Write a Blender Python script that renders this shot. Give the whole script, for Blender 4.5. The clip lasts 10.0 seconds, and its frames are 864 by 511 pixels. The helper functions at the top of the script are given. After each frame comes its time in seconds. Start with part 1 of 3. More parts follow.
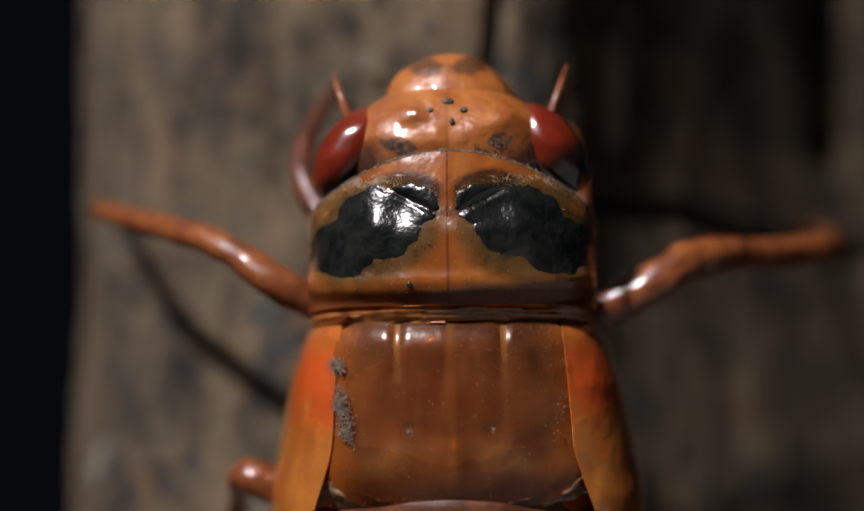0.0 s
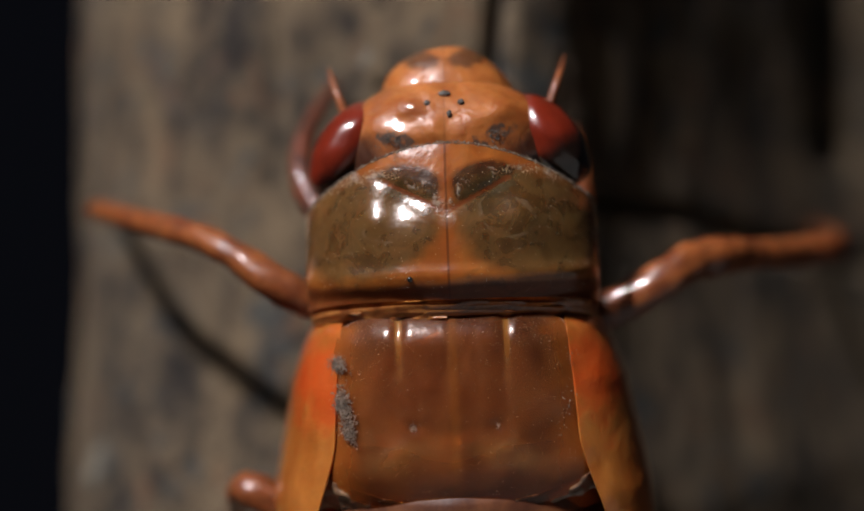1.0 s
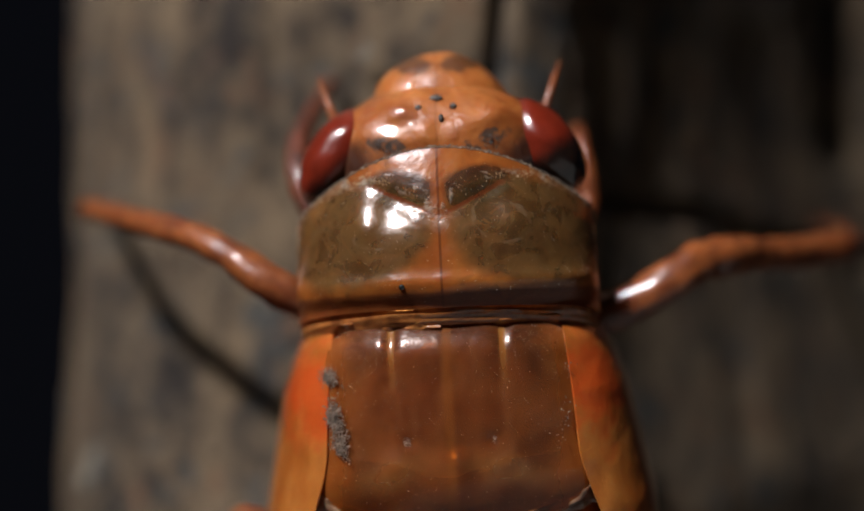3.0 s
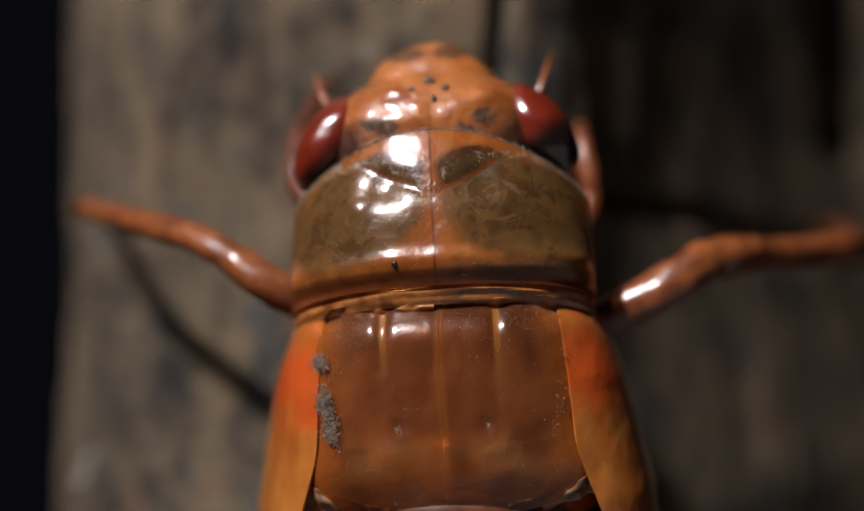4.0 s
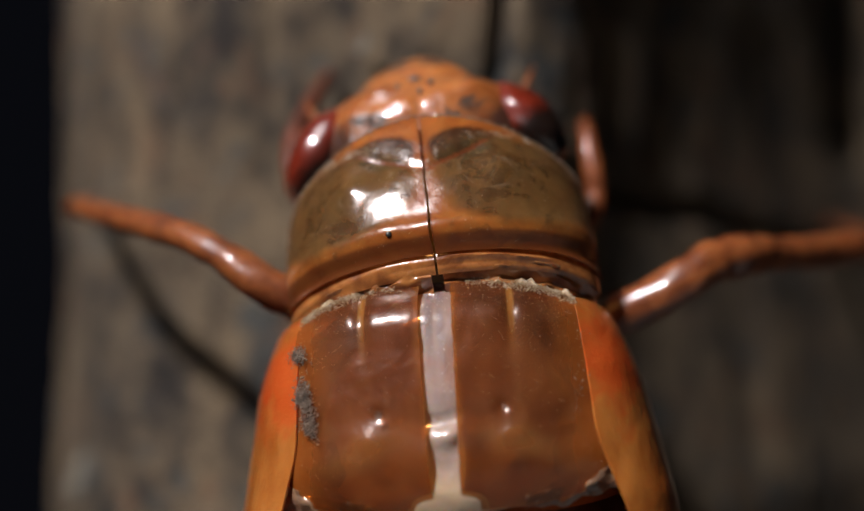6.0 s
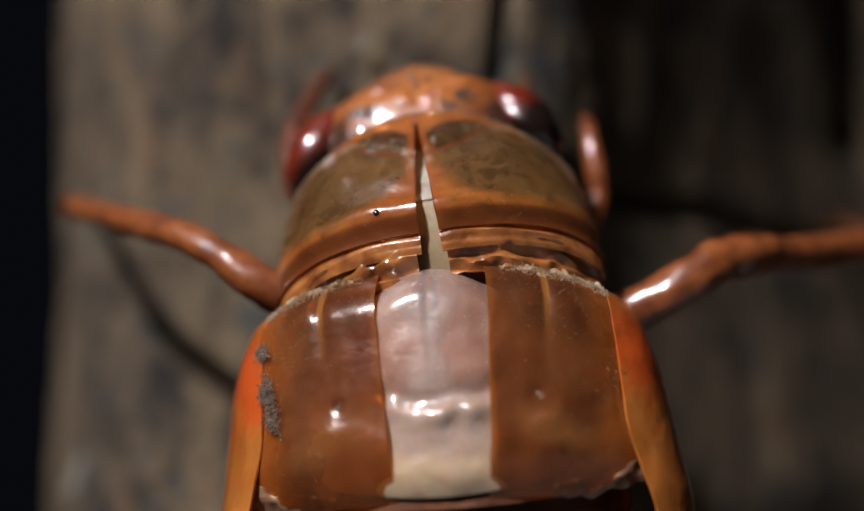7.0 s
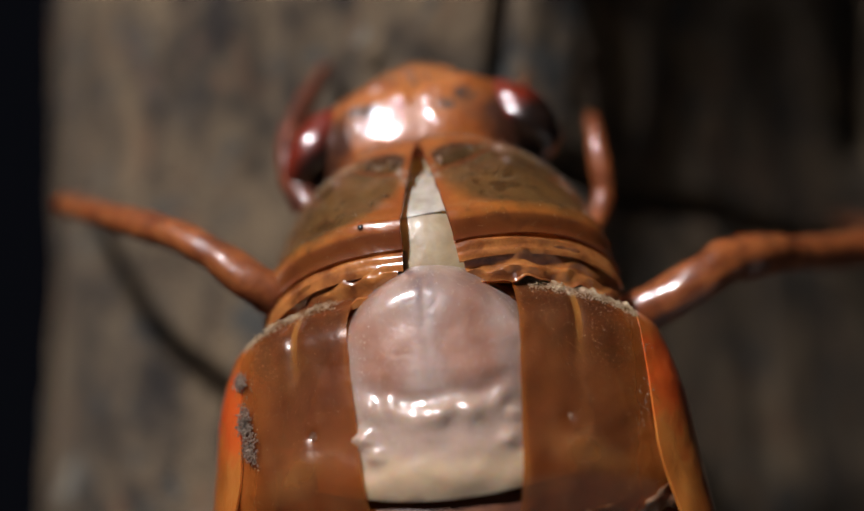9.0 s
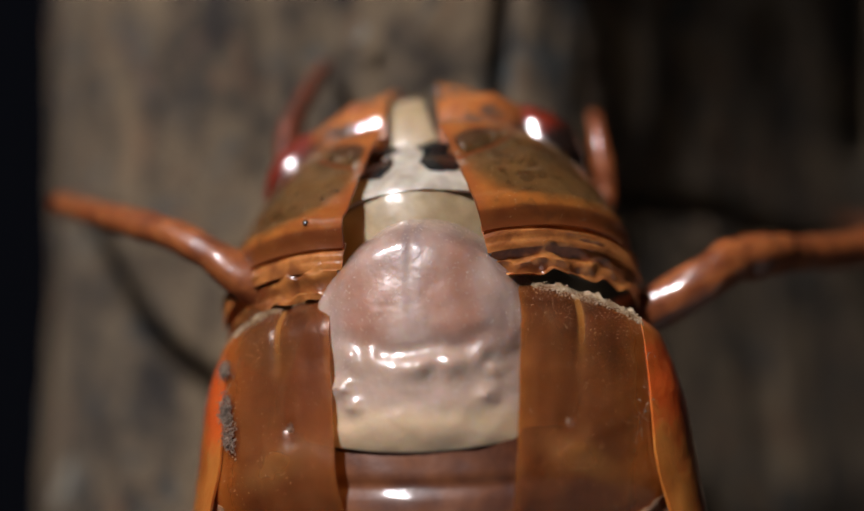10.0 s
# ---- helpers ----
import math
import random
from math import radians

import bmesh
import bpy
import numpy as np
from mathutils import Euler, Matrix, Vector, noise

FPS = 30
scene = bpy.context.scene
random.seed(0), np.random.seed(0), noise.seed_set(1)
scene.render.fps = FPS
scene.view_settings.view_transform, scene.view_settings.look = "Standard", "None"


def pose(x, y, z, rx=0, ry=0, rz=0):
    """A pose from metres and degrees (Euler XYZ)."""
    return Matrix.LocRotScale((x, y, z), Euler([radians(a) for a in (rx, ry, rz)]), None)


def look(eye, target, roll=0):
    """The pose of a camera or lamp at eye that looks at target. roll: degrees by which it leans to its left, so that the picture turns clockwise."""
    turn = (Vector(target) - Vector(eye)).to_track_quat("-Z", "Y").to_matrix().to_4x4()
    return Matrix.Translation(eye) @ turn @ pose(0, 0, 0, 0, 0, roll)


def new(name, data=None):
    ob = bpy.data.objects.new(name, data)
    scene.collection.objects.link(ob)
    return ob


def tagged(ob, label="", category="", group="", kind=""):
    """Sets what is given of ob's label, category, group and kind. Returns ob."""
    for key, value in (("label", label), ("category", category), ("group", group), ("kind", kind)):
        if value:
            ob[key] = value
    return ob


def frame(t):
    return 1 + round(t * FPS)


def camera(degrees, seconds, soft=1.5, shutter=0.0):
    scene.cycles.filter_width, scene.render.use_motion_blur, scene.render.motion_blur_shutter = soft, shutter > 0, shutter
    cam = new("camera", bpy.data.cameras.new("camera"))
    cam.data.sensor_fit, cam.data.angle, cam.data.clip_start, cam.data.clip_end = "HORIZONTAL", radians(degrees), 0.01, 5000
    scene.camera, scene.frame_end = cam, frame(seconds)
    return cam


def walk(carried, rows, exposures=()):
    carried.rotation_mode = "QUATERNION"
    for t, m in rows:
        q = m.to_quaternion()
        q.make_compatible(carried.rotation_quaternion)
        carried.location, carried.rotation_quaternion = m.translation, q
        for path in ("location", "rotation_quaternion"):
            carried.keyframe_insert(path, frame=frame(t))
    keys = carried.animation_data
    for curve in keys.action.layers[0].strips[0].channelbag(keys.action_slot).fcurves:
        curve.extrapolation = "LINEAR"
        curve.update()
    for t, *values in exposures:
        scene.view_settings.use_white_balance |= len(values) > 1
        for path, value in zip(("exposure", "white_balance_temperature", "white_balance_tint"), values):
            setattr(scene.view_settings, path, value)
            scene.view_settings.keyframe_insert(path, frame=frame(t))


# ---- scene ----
# All lengths below are in millimetres and are turned into metres by MM.
MM = 0.001

# ---- camera and its slow push towards the trunk ----
cam = camera(44.2, 10.0, soft=1.5)
cam.data.dof.use_dof = True
cam.data.dof.aperture_fstop = 20.0


def eye_at(x, y, z):
    return pose(x * MM, y * MM, z * MM, 90, 0, 0)


walk(cam, [
    (0.0, eye_at(0.0, -32.0, 0.0)),
    (2.5, eye_at(-0.034, -30.616, -0.008)),
    (5.0, eye_at(-0.067, -29.319, -0.015)),
    (7.5, eye_at(-0.097, -28.1, -0.022)),
    (10.0, eye_at(-0.126, -26.952, -0.029)),
])

# ---- light: night, a strong lamp above and to one side, an added wide weak fill on the other ----
world = bpy.data.worlds.new("night")
world.use_nodes = True
world.node_tree.nodes["Background"].inputs["Color"].default_value = (0.65, 0.7, 1.0, 1)
world.node_tree.nodes["Background"].inputs["Strength"].default_value = 0.004
scene.world = world


def lamp(name, place, target, size, power, colour):
    data = bpy.data.lights.new(name, "AREA")
    data.shape, data.size, data.energy, data.color = "DISK", size * MM, power, colour
    ob = new(name, data)
    ob.matrix_world = look([c * MM for c in place], [c * MM for c in target])
    return ob


lamp("key_lamp", (-124, -142, 208), (0, 3, 0), 22.0, 1.32, (1.0, 0.95, 0.985))
# no lamp of the place: added fill in place of dim ambient light
lamp("fill_lamp", (42, -24, -60), (10, 14, -6), 140.0, 0.0066, (1.0, 0.94, 0.9))


# ---- materials ----
def nodes_of(name):
    m = bpy.data.materials.new(name)
    m.use_nodes = True
    nt = m.node_tree
    return m, nt, nt.nodes["Principled BSDF"]


class Maker:
    """Short forms for the nodes of one material."""

    def __init__(self, name):
        self.m, self.nt, self.bsdf = nodes_of(name)
        self.co = self.add("ShaderNodeTexCoord").outputs["Object"]

    def add(self, kind):
        return self.nt.nodes.new(kind)

    def put(self, socket, value):
        if isinstance(value, bpy.types.NodeSocket):
            self.nt.links.new(value, socket)
        elif isinstance(value, (tuple, list)) and len(value) == 3 and socket.type == "RGBA":
            socket.default_value = (*value, 1)
        else:
            socket.default_value = value

    def math(self, op, a, b=0.0, clamp=False):
        n = self.add("ShaderNodeMath")
        n.operation, n.use_clamp = op, clamp
        self.put(n.inputs[0], a)
        self.put(n.inputs[1], b)
        return n.outputs[0]

    def noise(self, size, detail=4.0, rough=0.55, distort=0.0, stretch=(1, 1, 1), island=False):
        """Noise with lumps of about size millimetres."""
        mp = self.add("ShaderNodeMapping")
        mp.inputs["Scale"].default_value = stretch
        self.put(mp.inputs["Vector"], self.co)
        n = self.add("ShaderNodeTexNoise")
        self.put(n.inputs["Vector"], mp.outputs[0])
        n.inputs["Scale"].default_value = 1 / (size * MM)
        n.inputs["Detail"].default_value = detail
        n.inputs["Roughness"].default_value = rough
        n.inputs["Distortion"].default_value = distort
        return n.outputs["Fac"]

    def step(self, value, low, high):
        """0 below low, 1 above high, smooth between."""
        n = self.add("ShaderNodeMapRange")
        n.interpolation_type = "SMOOTHSTEP"
        self.put(n.inputs["Value"], value)
        n.inputs["From Min"].default_value, n.inputs["From Max"].default_value = low, high
        return n.outputs["Result"]

    def mix(self, fac, a, b):
        n = self.add("ShaderNodeMix")
        n.data_type = "RGBA"
        self.put(n.inputs["Factor"], fac)
        self.put(n.inputs["A"], a)
        self.put(n.inputs["B"], b)
        return n.outputs["Result"]

    def axes(self):
        """Across (without side), along and up, in millimetres."""
        s = self.add("ShaderNodeSeparateXYZ")
        self.put(s.inputs[0], self.co)
        u = self.math("MULTIPLY", self.math("ABSOLUTE", s.outputs[0]), 1000.0)
        return u, self.math("MULTIPLY", s.outputs[2], 1000.0), self.math("MULTIPLY", s.outputs[1], -1000.0)

    def spot(self, cu, cv, ru, rv, turn=0.0, ragged=0.3, size=0.6):
        """Distance from an oval (1 on its rim), with a ragged rim."""
        u, v, _ = self.axes()
        c, s = math.cos(radians(turn)), math.sin(radians(turn))
        du, dv = self.math("SUBTRACT", u, cu), self.math("SUBTRACT", v, cv)
        a = self.math("DIVIDE", self.math("ADD", self.math("MULTIPLY", du, c), self.math("MULTIPLY", dv, s)), ru)
        b = self.math("DIVIDE", self.math("SUBTRACT", self.math("MULTIPLY", dv, c), self.math("MULTIPLY", du, s)), rv)
        d = self.math("SQRT", self.math("ADD", self.math("MULTIPLY", a, a), self.math("MULTIPLY", b, b)))
        n = self.math("MULTIPLY", self.math("SUBTRACT", self.noise(size), 0.5), 2 * ragged)
        return self.math("ADD", d, n)

    def finish(self, colour, rough=0.3, coat=0.0, coat_rough=0.08, sss=0.0, depth=0.4, bumps=(), metal=0.0, spec=0.5,
               clear=0.0, wavy=(1.5, 0.05)):
        b = self.bsdf
        self.put(b.inputs["Base Color"], colour)
        self.put(b.inputs["Roughness"], rough)
        b.inputs["Metallic"].default_value = metal
        b.inputs["Specular IOR Level"].default_value = spec
        self.put(b.inputs["Coat Weight"], coat)
        b.inputs["Coat Roughness"].default_value = coat_rough
        b.inputs["Coat IOR"].default_value = 1.7
        if clear:
            # thin skin: part of the light goes straight through and takes its amber colour
            through_skin = self.add("ShaderNodeBsdfTransparent")
            through_skin.inputs["Color"].default_value = (1.0, 0.67, 0.34, 1)
            blend = self.add("ShaderNodeMixShader")
            self.put(blend.inputs[0], clear)
            self.put(blend.inputs[1], b.outputs[0])
            self.put(blend.inputs[2], through_skin.outputs[0])
            self.put(self.nt.nodes["Material Output"].inputs["Surface"], blend.outputs[0])
        if sss:
            b.inputs["Subsurface Weight"].default_value = sss
            b.inputs["Subsurface Radius"].default_value = (1.0, 0.45, 0.2)
            b.inputs["Subsurface Scale"].default_value = depth * MM
        last = None
        for height, tall in bumps:
            n = self.add("ShaderNodeBump")
            n.inputs["Distance"].default_value = tall * MM
            self.put(n.inputs["Height"], height)
            if last:
                self.put(n.inputs["Normal"], last)
            last = n.outputs[0]
        if last:
            self.put(b.inputs["Normal"], last)
            smooth = self.add("ShaderNodeBump")
            smooth.inputs["Distance"].default_value = wavy[1] * MM
            self.put(smooth.inputs["Height"], self.noise(wavy[0], 1.0, 0.4, 0.3))
            glint = self.add("ShaderNodeBump")
            glint.inputs["Distance"].default_value = 0.004 * MM
            self.put(glint.inputs["Height"], self.noise(0.07, 2.0))
            self.put(glint.inputs["Normal"], smooth.outputs[0])
            self.put(b.inputs["Coat Normal"], glint.outputs[0])
        return self.m


def bark_material():
    k = Maker("bark")
    big = k.step(k.noise(4.2, 5, 0.6, 1.0, (1, 1, 0.6)), 0.36, 0.64)
    fine = k.step(k.noise(1.5, 6, 0.65, 0.4, (1, 1, 0.7)), 0.36, 0.66)
    lichen = k.step(k.noise(3.0, 4, 0.6, 0.8), 0.55, 0.66)
    c = k.mix(big, (0.022, 0.021, 0.021), (0.185, 0.135, 0.082))
    c = k.mix(k.math("MULTIPLY", fine, 0.5), c, (0.25, 0.185, 0.11))
    c = k.mix(k.math("MULTIPLY", lichen, 0.7), c, (0.052, 0.068, 0.072))
    c = k.mix(k.math("MULTIPLY", k.step(k.noise(2.3, 4, 0.6, 0.6, (1.3, 1, 0.8)), 0.57, 0.68), 0.6), c, (0.20, 0.105, 0.055))
    c = k.mix(k.math("MULTIPLY", k.step(k.noise(2.8, 5, 0.65, 1.2, (0.8, 1, 1)), 0.56, 0.66), 0.75), c, (0.016, 0.015, 0.014))
    return k.finish(c, 0.85, bumps=((k.noise(1.1, 8, 0.7), 0.36), (k.noise(0.3, 5, 0.7), 0.2)), spec=0.25)


def amber_material(name, dark, light, size=1.4, coat=0.9, rough=0.32):
    k = Maker(name)
    c = k.mix(k.step(k.noise(size, 5, 0.6, 0.4), 0.3, 0.7), dark, light)
    c = k.mix(k.math("MULTIPLY", k.step(k.noise(0.22, 4, 0.65), 0.55, 0.75), 0.35), c, tuple(x * 0.45 for x in dark))
    return k.finish(c, rough, coat, 0.1, 0.25, 0.35, bumps=((k.noise(0.9, 3), 0.05), (k.noise(0.12, 4), 0.008)))


def head_material():
    k = Maker("head_skin")
    c = k.mix(k.step(k.noise(1.6, 5, 0.6, 0.4), 0.3, 0.7), (0.26, 0.067, 0.013), (0.46, 0.155, 0.034))
    dark = k.step(k.spot(0.72, 7.7, 0.75, 0.45, 15, 0.5, 0.5), 1.1, 0.5)
    c = k.mix(k.math("MULTIPLY", dark, 0.75), c, (0.03, 0.018, 0.012))
    rear = k.step(k.spot(2.3, 4.4, 1.4, 0.7, -30, 0.9, 0.5), 1.2, 0.3)
    c = k.mix(k.math("MULTIPLY", rear, 0.6), c, (0.13, 0.045, 0.02))
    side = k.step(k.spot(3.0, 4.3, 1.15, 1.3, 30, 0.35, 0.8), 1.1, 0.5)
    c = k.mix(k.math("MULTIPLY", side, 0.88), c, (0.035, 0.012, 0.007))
    soot = k.math("MULTIPLY", k.step(k.spot(1.45, 4.95, 0.8, 0.3, 25, 0.9, 0.35), 1.1, 0.7), k.step(k.noise(0.25, 4), 0.4, 0.55))
    c = k.mix(k.math("MULTIPLY", soot, 0.85), c, (0.045, 0.042, 0.036))
    u, v, _ = k.axes()
    c = k.mix(k.math("MULTIPLY", k.step(u, 0.06, 0.015), 0.35), c, (0.24, 0.06, 0.012))
    return k.finish(c, 0.42, 0.75, 0.06, 0.25, 0.35, bumps=((k.noise(0.9, 2, 0.5, 0.5), 0.11), (k.noise(0.12, 4), 0.01)), wavy=(0.6, 0.14))


def eye_material():
    k = Maker("eye_red_shaded")
    u, v, _ = k.axes()
    sep = k.add("ShaderNodeSeparateXYZ")
    k.put(sep.inputs[0], k.co)
    x = k.math("MULTIPLY", sep.outputs[0], 1000.0)
    # painted shading: both eyes red up towards the key lamp, near black away
    lampward = k.math("MULTIPLY", k.math("SUBTRACT", x, k.math("MULTIPLY", k.math("SIGN", x), 3.15)), -0.7)
    low = k.step(k.math("ADD", k.math("ADD", v, lampward), k.math("MULTIPLY", k.noise(0.7), 0.8)), 4.5, 5.4)
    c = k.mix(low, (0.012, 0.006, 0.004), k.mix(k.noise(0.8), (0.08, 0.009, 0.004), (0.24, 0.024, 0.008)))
    return k.finish(c, 0.3, 1.0, 0.08, 0.1, 0.2, bumps=((k.noise(0.08, 2), 0.004),))


def pronotum_material():
    k = Maker("pronotum_skin")
    amber = k.mix(k.step(k.noise(1.2, 5, 0.6, 0.5), 0.3, 0.7), (0.30, 0.085, 0.016), (0.46, 0.16, 0.03))
    olive = k.mix(k.step(k.noise(0.7, 5, 0.65, 0.6), 0.34, 0.66), (0.040, 0.029, 0.011), (0.112, 0.076, 0.028))
    window = k.spot(2.6, 2.3, 2.55, 1.62, -9, 0.2, 0.8)
    lobe = k.spot(1.1, 3.6, 1.1, 0.62, 12, 0.12, 0.6)
    c = k.mix(k.step(lobe, 1.1, 0.75), amber, (0.06, 0.026, 0.011))
    olive = k.mix(k.math("MULTIPLY", k.step(k.noise(1.9, 3, 0.5, 0.5), 0.42, 0.7), 0.55), olive, (0.17, 0.10, 0.032))
    c = k.mix(k.math("MULTIPLY", k.step(window, 1.15, 0.8), 0.85), c, olive)
    veins = k.step(k.math("ABSOLUTE", k.math("SUBTRACT", k.noise(1.6, 3, 0.5, 0.8), 0.5)), 0.04, 0.0)
    c = k.mix(k.math("MULTIPLY", veins, 0.22), c, (0.27, 0.12, 0.035))
    pits = k.step(k.noise(1.0, 4, 0.6, 0.8), 0.58, 0.72)
    c = k.mix(k.math("MULTIPLY", pits, 0.5), c, (0.028, 0.022, 0.012))
    u, v, _ = k.axes()
    groove = k.math("SUBTRACT", k.math("SUBTRACT", v, 2.7), k.math("MULTIPLY", u, 0.53))
    groove = k.math("MULTIPLY", k.step(k.math("ABSOLUTE", groove), 0.13, 0.03), k.step(u, 2.2, 1.7))
    c = k.mix(k.math("MULTIPLY", groove, 0.7), c, (0.20, 0.045, 0.012))
    c = k.mix(k.math("MULTIPLY", k.step(u, 0.30, 0.10), 0.5), c, (0.34, 0.09, 0.016))
    c = k.mix(k.math("MULTIPLY", k.step(u, 0.06, 0.015), 0.6), c, (0.07, 0.016, 0.006))
    ring = k.spot(1.75, 2.55, 0.85, 0.62, -30, 0.3, 0.5)
    ring = k.math("MULTIPLY", k.step(k.math("ABSOLUTE", k.math("SUBTRACT", ring, 1.0)), 0.10, 0.02), k.step(k.noise(0.4, 4), 0.42, 0.6))
    c = k.mix(k.math("MULTIPLY", ring, 0.22), c, (0.36, 0.28, 0.19))
    rim = k.math("MULTIPLY", k.step(k.math("ABSOLUTE", k.math("SUBTRACT", window, 1.0)), 0.09, 0.02),
                 k.step(k.noise(0.5, 5, 0.7, 0.5), 0.48, 0.58))
    rim = k.math("MULTIPLY", rim, k.step(v, 2.1, 2.8))
    c = k.mix(k.math("MULTIPLY", rim, 0.85), c, (0.42, 0.34, 0.26))
    collar = k.step(v, 0.62, 0.48)
    c = k.mix(k.math("MULTIPLY", collar, 0.75), c, (0.10, 0.026, 0.010))
    return k.finish(c, 0.3, k.math("SUBTRACT", 1.0, k.math("MULTIPLY", collar, 0.75)), 0.09, 0.2, 0.3,
                    bumps=((k.noise(1.3, 2, 0.4, 0.5), 0.07), (k.noise(0.3, 4), 0.02), (rim, 0.03)), clear=0.32)


def scutum_material():
    k = Maker("mesonotum_skin")
    u, v, _ = k.axes()
    c = k.mix(k.step(k.noise(2.2, 4, 0.55, 0.3, (1, 1, 0.4)), 0.3, 0.7), (0.10, 0.034, 0.012), (0.25, 0.088, 0.027))
    c = k.mix(k.math("MULTIPLY", k.step(k.noise(1.9, 3, 0.5, 0.5), 0.36, 0.74), 0.62), c, (0.055, 0.019, 0.010))
    c = k.mix(k.math("MULTIPLY", k.step(k.noise(0.5, 4, 0.6, 0.5, (1, 1, 0.25)), 0.52, 0.7), 0.35), c, (0.30, 0.13, 0.05))
    edge = k.step(k.math("ADD", u, k.math("MULTIPLY", k.noise(1.5), 1.0)), 2.9, 4.3)
    c = k.mix(k.math("MULTIPLY", edge, 0.85), c, (0.44, 0.128, 0.02))
    streak = k.math("MULTIPLY", k.step(k.math("ABSOLUTE", k.math("SUBTRACT", u, 1.62)), 0.16, 0.03), k.step(v, -2.6, -0.5))
    c = k.mix(k.math("MULTIPLY", streak, 0.6), c, (0.60, 0.27, 0.06))
    mid = k.math("MULTIPLY", k.step(u, 0.22, 0.02), 0.55)
    c = k.mix(mid, c, (0.34, 0.12, 0.025))
    heel = k.math("MULTIPLY", k.step(k.spot(1.7, -4.6, 1.5, 0.55, -20, 0.35, 0.7), 1.2, 0.1), 0.3)
    c = k.mix(heel, c, (0.55, 0.27, 0.08))
    return k.finish(c, 0.3, 0.9, 0.12, 0.3, 0.5,
                    bumps=((k.noise(1.6, 3, 0.5, 0.4), 0.10), (k.noise(0.1, 4), 0.008)), clear=0.5)


def pad_material():
    k = Maker("wing_pad_skin")
    c = k.mix(k.step(k.noise(1.5, 4, 0.6, 0.3, (1, 1, 0.5)), 0.3, 0.7), (0.32, 0.088, 0.013), (0.48, 0.165, 0.032))
    red = k.step(k.spot(4.2, -2.4, 1.3, 1.9, 0, 0.9, 0.9), 1.15, 0.3)
    c = k.mix(k.math("MULTIPLY", red, 0.75), c, (0.56, 0.06, 0.008))
    return k.finish(c, 0.3, 0.8, 0.12, 0.35, 0.5, bumps=((k.noise(0.9, 3), 0.06), (k.noise(0.1, 4), 0.01)))


def plain(name, a, b, size=0.8, rough=0.35, coat=0.0, sss=0.0, depth=0.5, bump=0.03, spec=0.5):
    k = Maker(name)
    c = k.mix(k.step(k.noise(size, 5, 0.6, 0.3), 0.3, 0.7), a, b)
    return k.finish(c, rough, coat, 0.12, sss, depth, bumps=((k.noise(size * 0.5, 4), bump),), spec=spec)


def scutum_pale_material():
    k = Maker("pale_thorax_skin")
    u, v, _ = k.axes()
    c = k.mix(k.step(k.noise(1.1, 4, 0.55, 0.4, (1, 1, 0.4)), 0.3, 0.7), (0.26, 0.165, 0.130), (0.44, 0.315, 0.265))
    rosy = k.step(k.spot(1.1, -2.6, 1.0, 1.6, 0, 0.7, 0.8), 1.25, 0.3)
    c = k.mix(k.math("MULTIPLY", rosy, 0.5), c, (0.38, 0.150, 0.080))
    line = k.math("MULTIPLY", k.step(k.math("ABSOLUTE", k.math("SUBTRACT", u, 0.16)), 0.16, 0.03), k.step(v, -3.2, -0.8))
    c = k.mix(k.math("MULTIPLY", line, 0.4), c, (0.16, 0.13, 0.15))
    pale = k.math("MULTIPLY", k.step(v, -3.5, -4.2), 0.75)
    c = k.mix(pale, c, (0.46, 0.325, 0.25))
    cream = k.step(k.math("ADD", v, k.math("MULTIPLY", k.noise(0.8), 0.8)), -4.55, -5.4)
    c = k.mix(k.math("MULTIPLY", cream, 0.75), c, (0.58, 0.41, 0.25))
    return k.finish(c, 0.34, 1.0, 0.11, 0.5, 0.5, bumps=((k.noise(0.9, 2), 0.035), (k.noise(0.3, 3), 0.02), (k.noise(0.15, 2), 0.004)), wavy=(0.55, 0.035))


BARK = bark_material()
HEADSKIN = head_material()
LEGSKIN = amber_material("leg_skin", (0.13, 0.032, 0.009), (0.29, 0.088, 0.023), 0.9, 0.5, 0.42)
DARKLEG = amber_material("front_leg_skin", (0.03, 0.008, 0.004), (0.16, 0.034, 0.009), 0.6, 0.15, 0.55)
FRONTLEG = amber_material("front_leg_amber", (0.12, 0.028, 0.008), (0.30, 0.085, 0.02), 0.7, 0.4, 0.45)
PRONOTUM = pronotum_material()
SCUTUM = scutum_material()
PAD = pad_material()
EYE = eye_material()
BLACK = plain("black_pigment", (0.004, 0.005, 0.005), (0.016, 0.017, 0.015), 0.7, 0.25, 1.0, 0, 0.2, 0.06)
FOLD = plain("neck_fold_skin", (0.15, 0.042, 0.012), (0.46, 0.17, 0.045), 0.8, 0.3, 0.8, 0.25, 0.3, 0.04)
DARKRED = plain("joint_membrane", (0.06, 0.014, 0.006), (0.21, 0.06, 0.016), 0.5, 0.4, 0.5, 0.2, 0.3, 0.12)
ABDOMEN = plain("abdomen_skin", (0.055, 0.015, 0.006), (0.15, 0.05, 0.016), 1.2, 0.5, 0.3)
TAN = plain("torn_tan", (0.24, 0.14, 0.065), (0.54, 0.41, 0.27), 0.3, 0.6, 0.1, 0.2, 0.2, 0.06)
MEMBRANE = plain("grey_membrane", (0.15, 0.08, 0.05), (0.34, 0.20, 0.11), 0.5, 0.35, 0.7, 0.2, 0.2, 0.06)
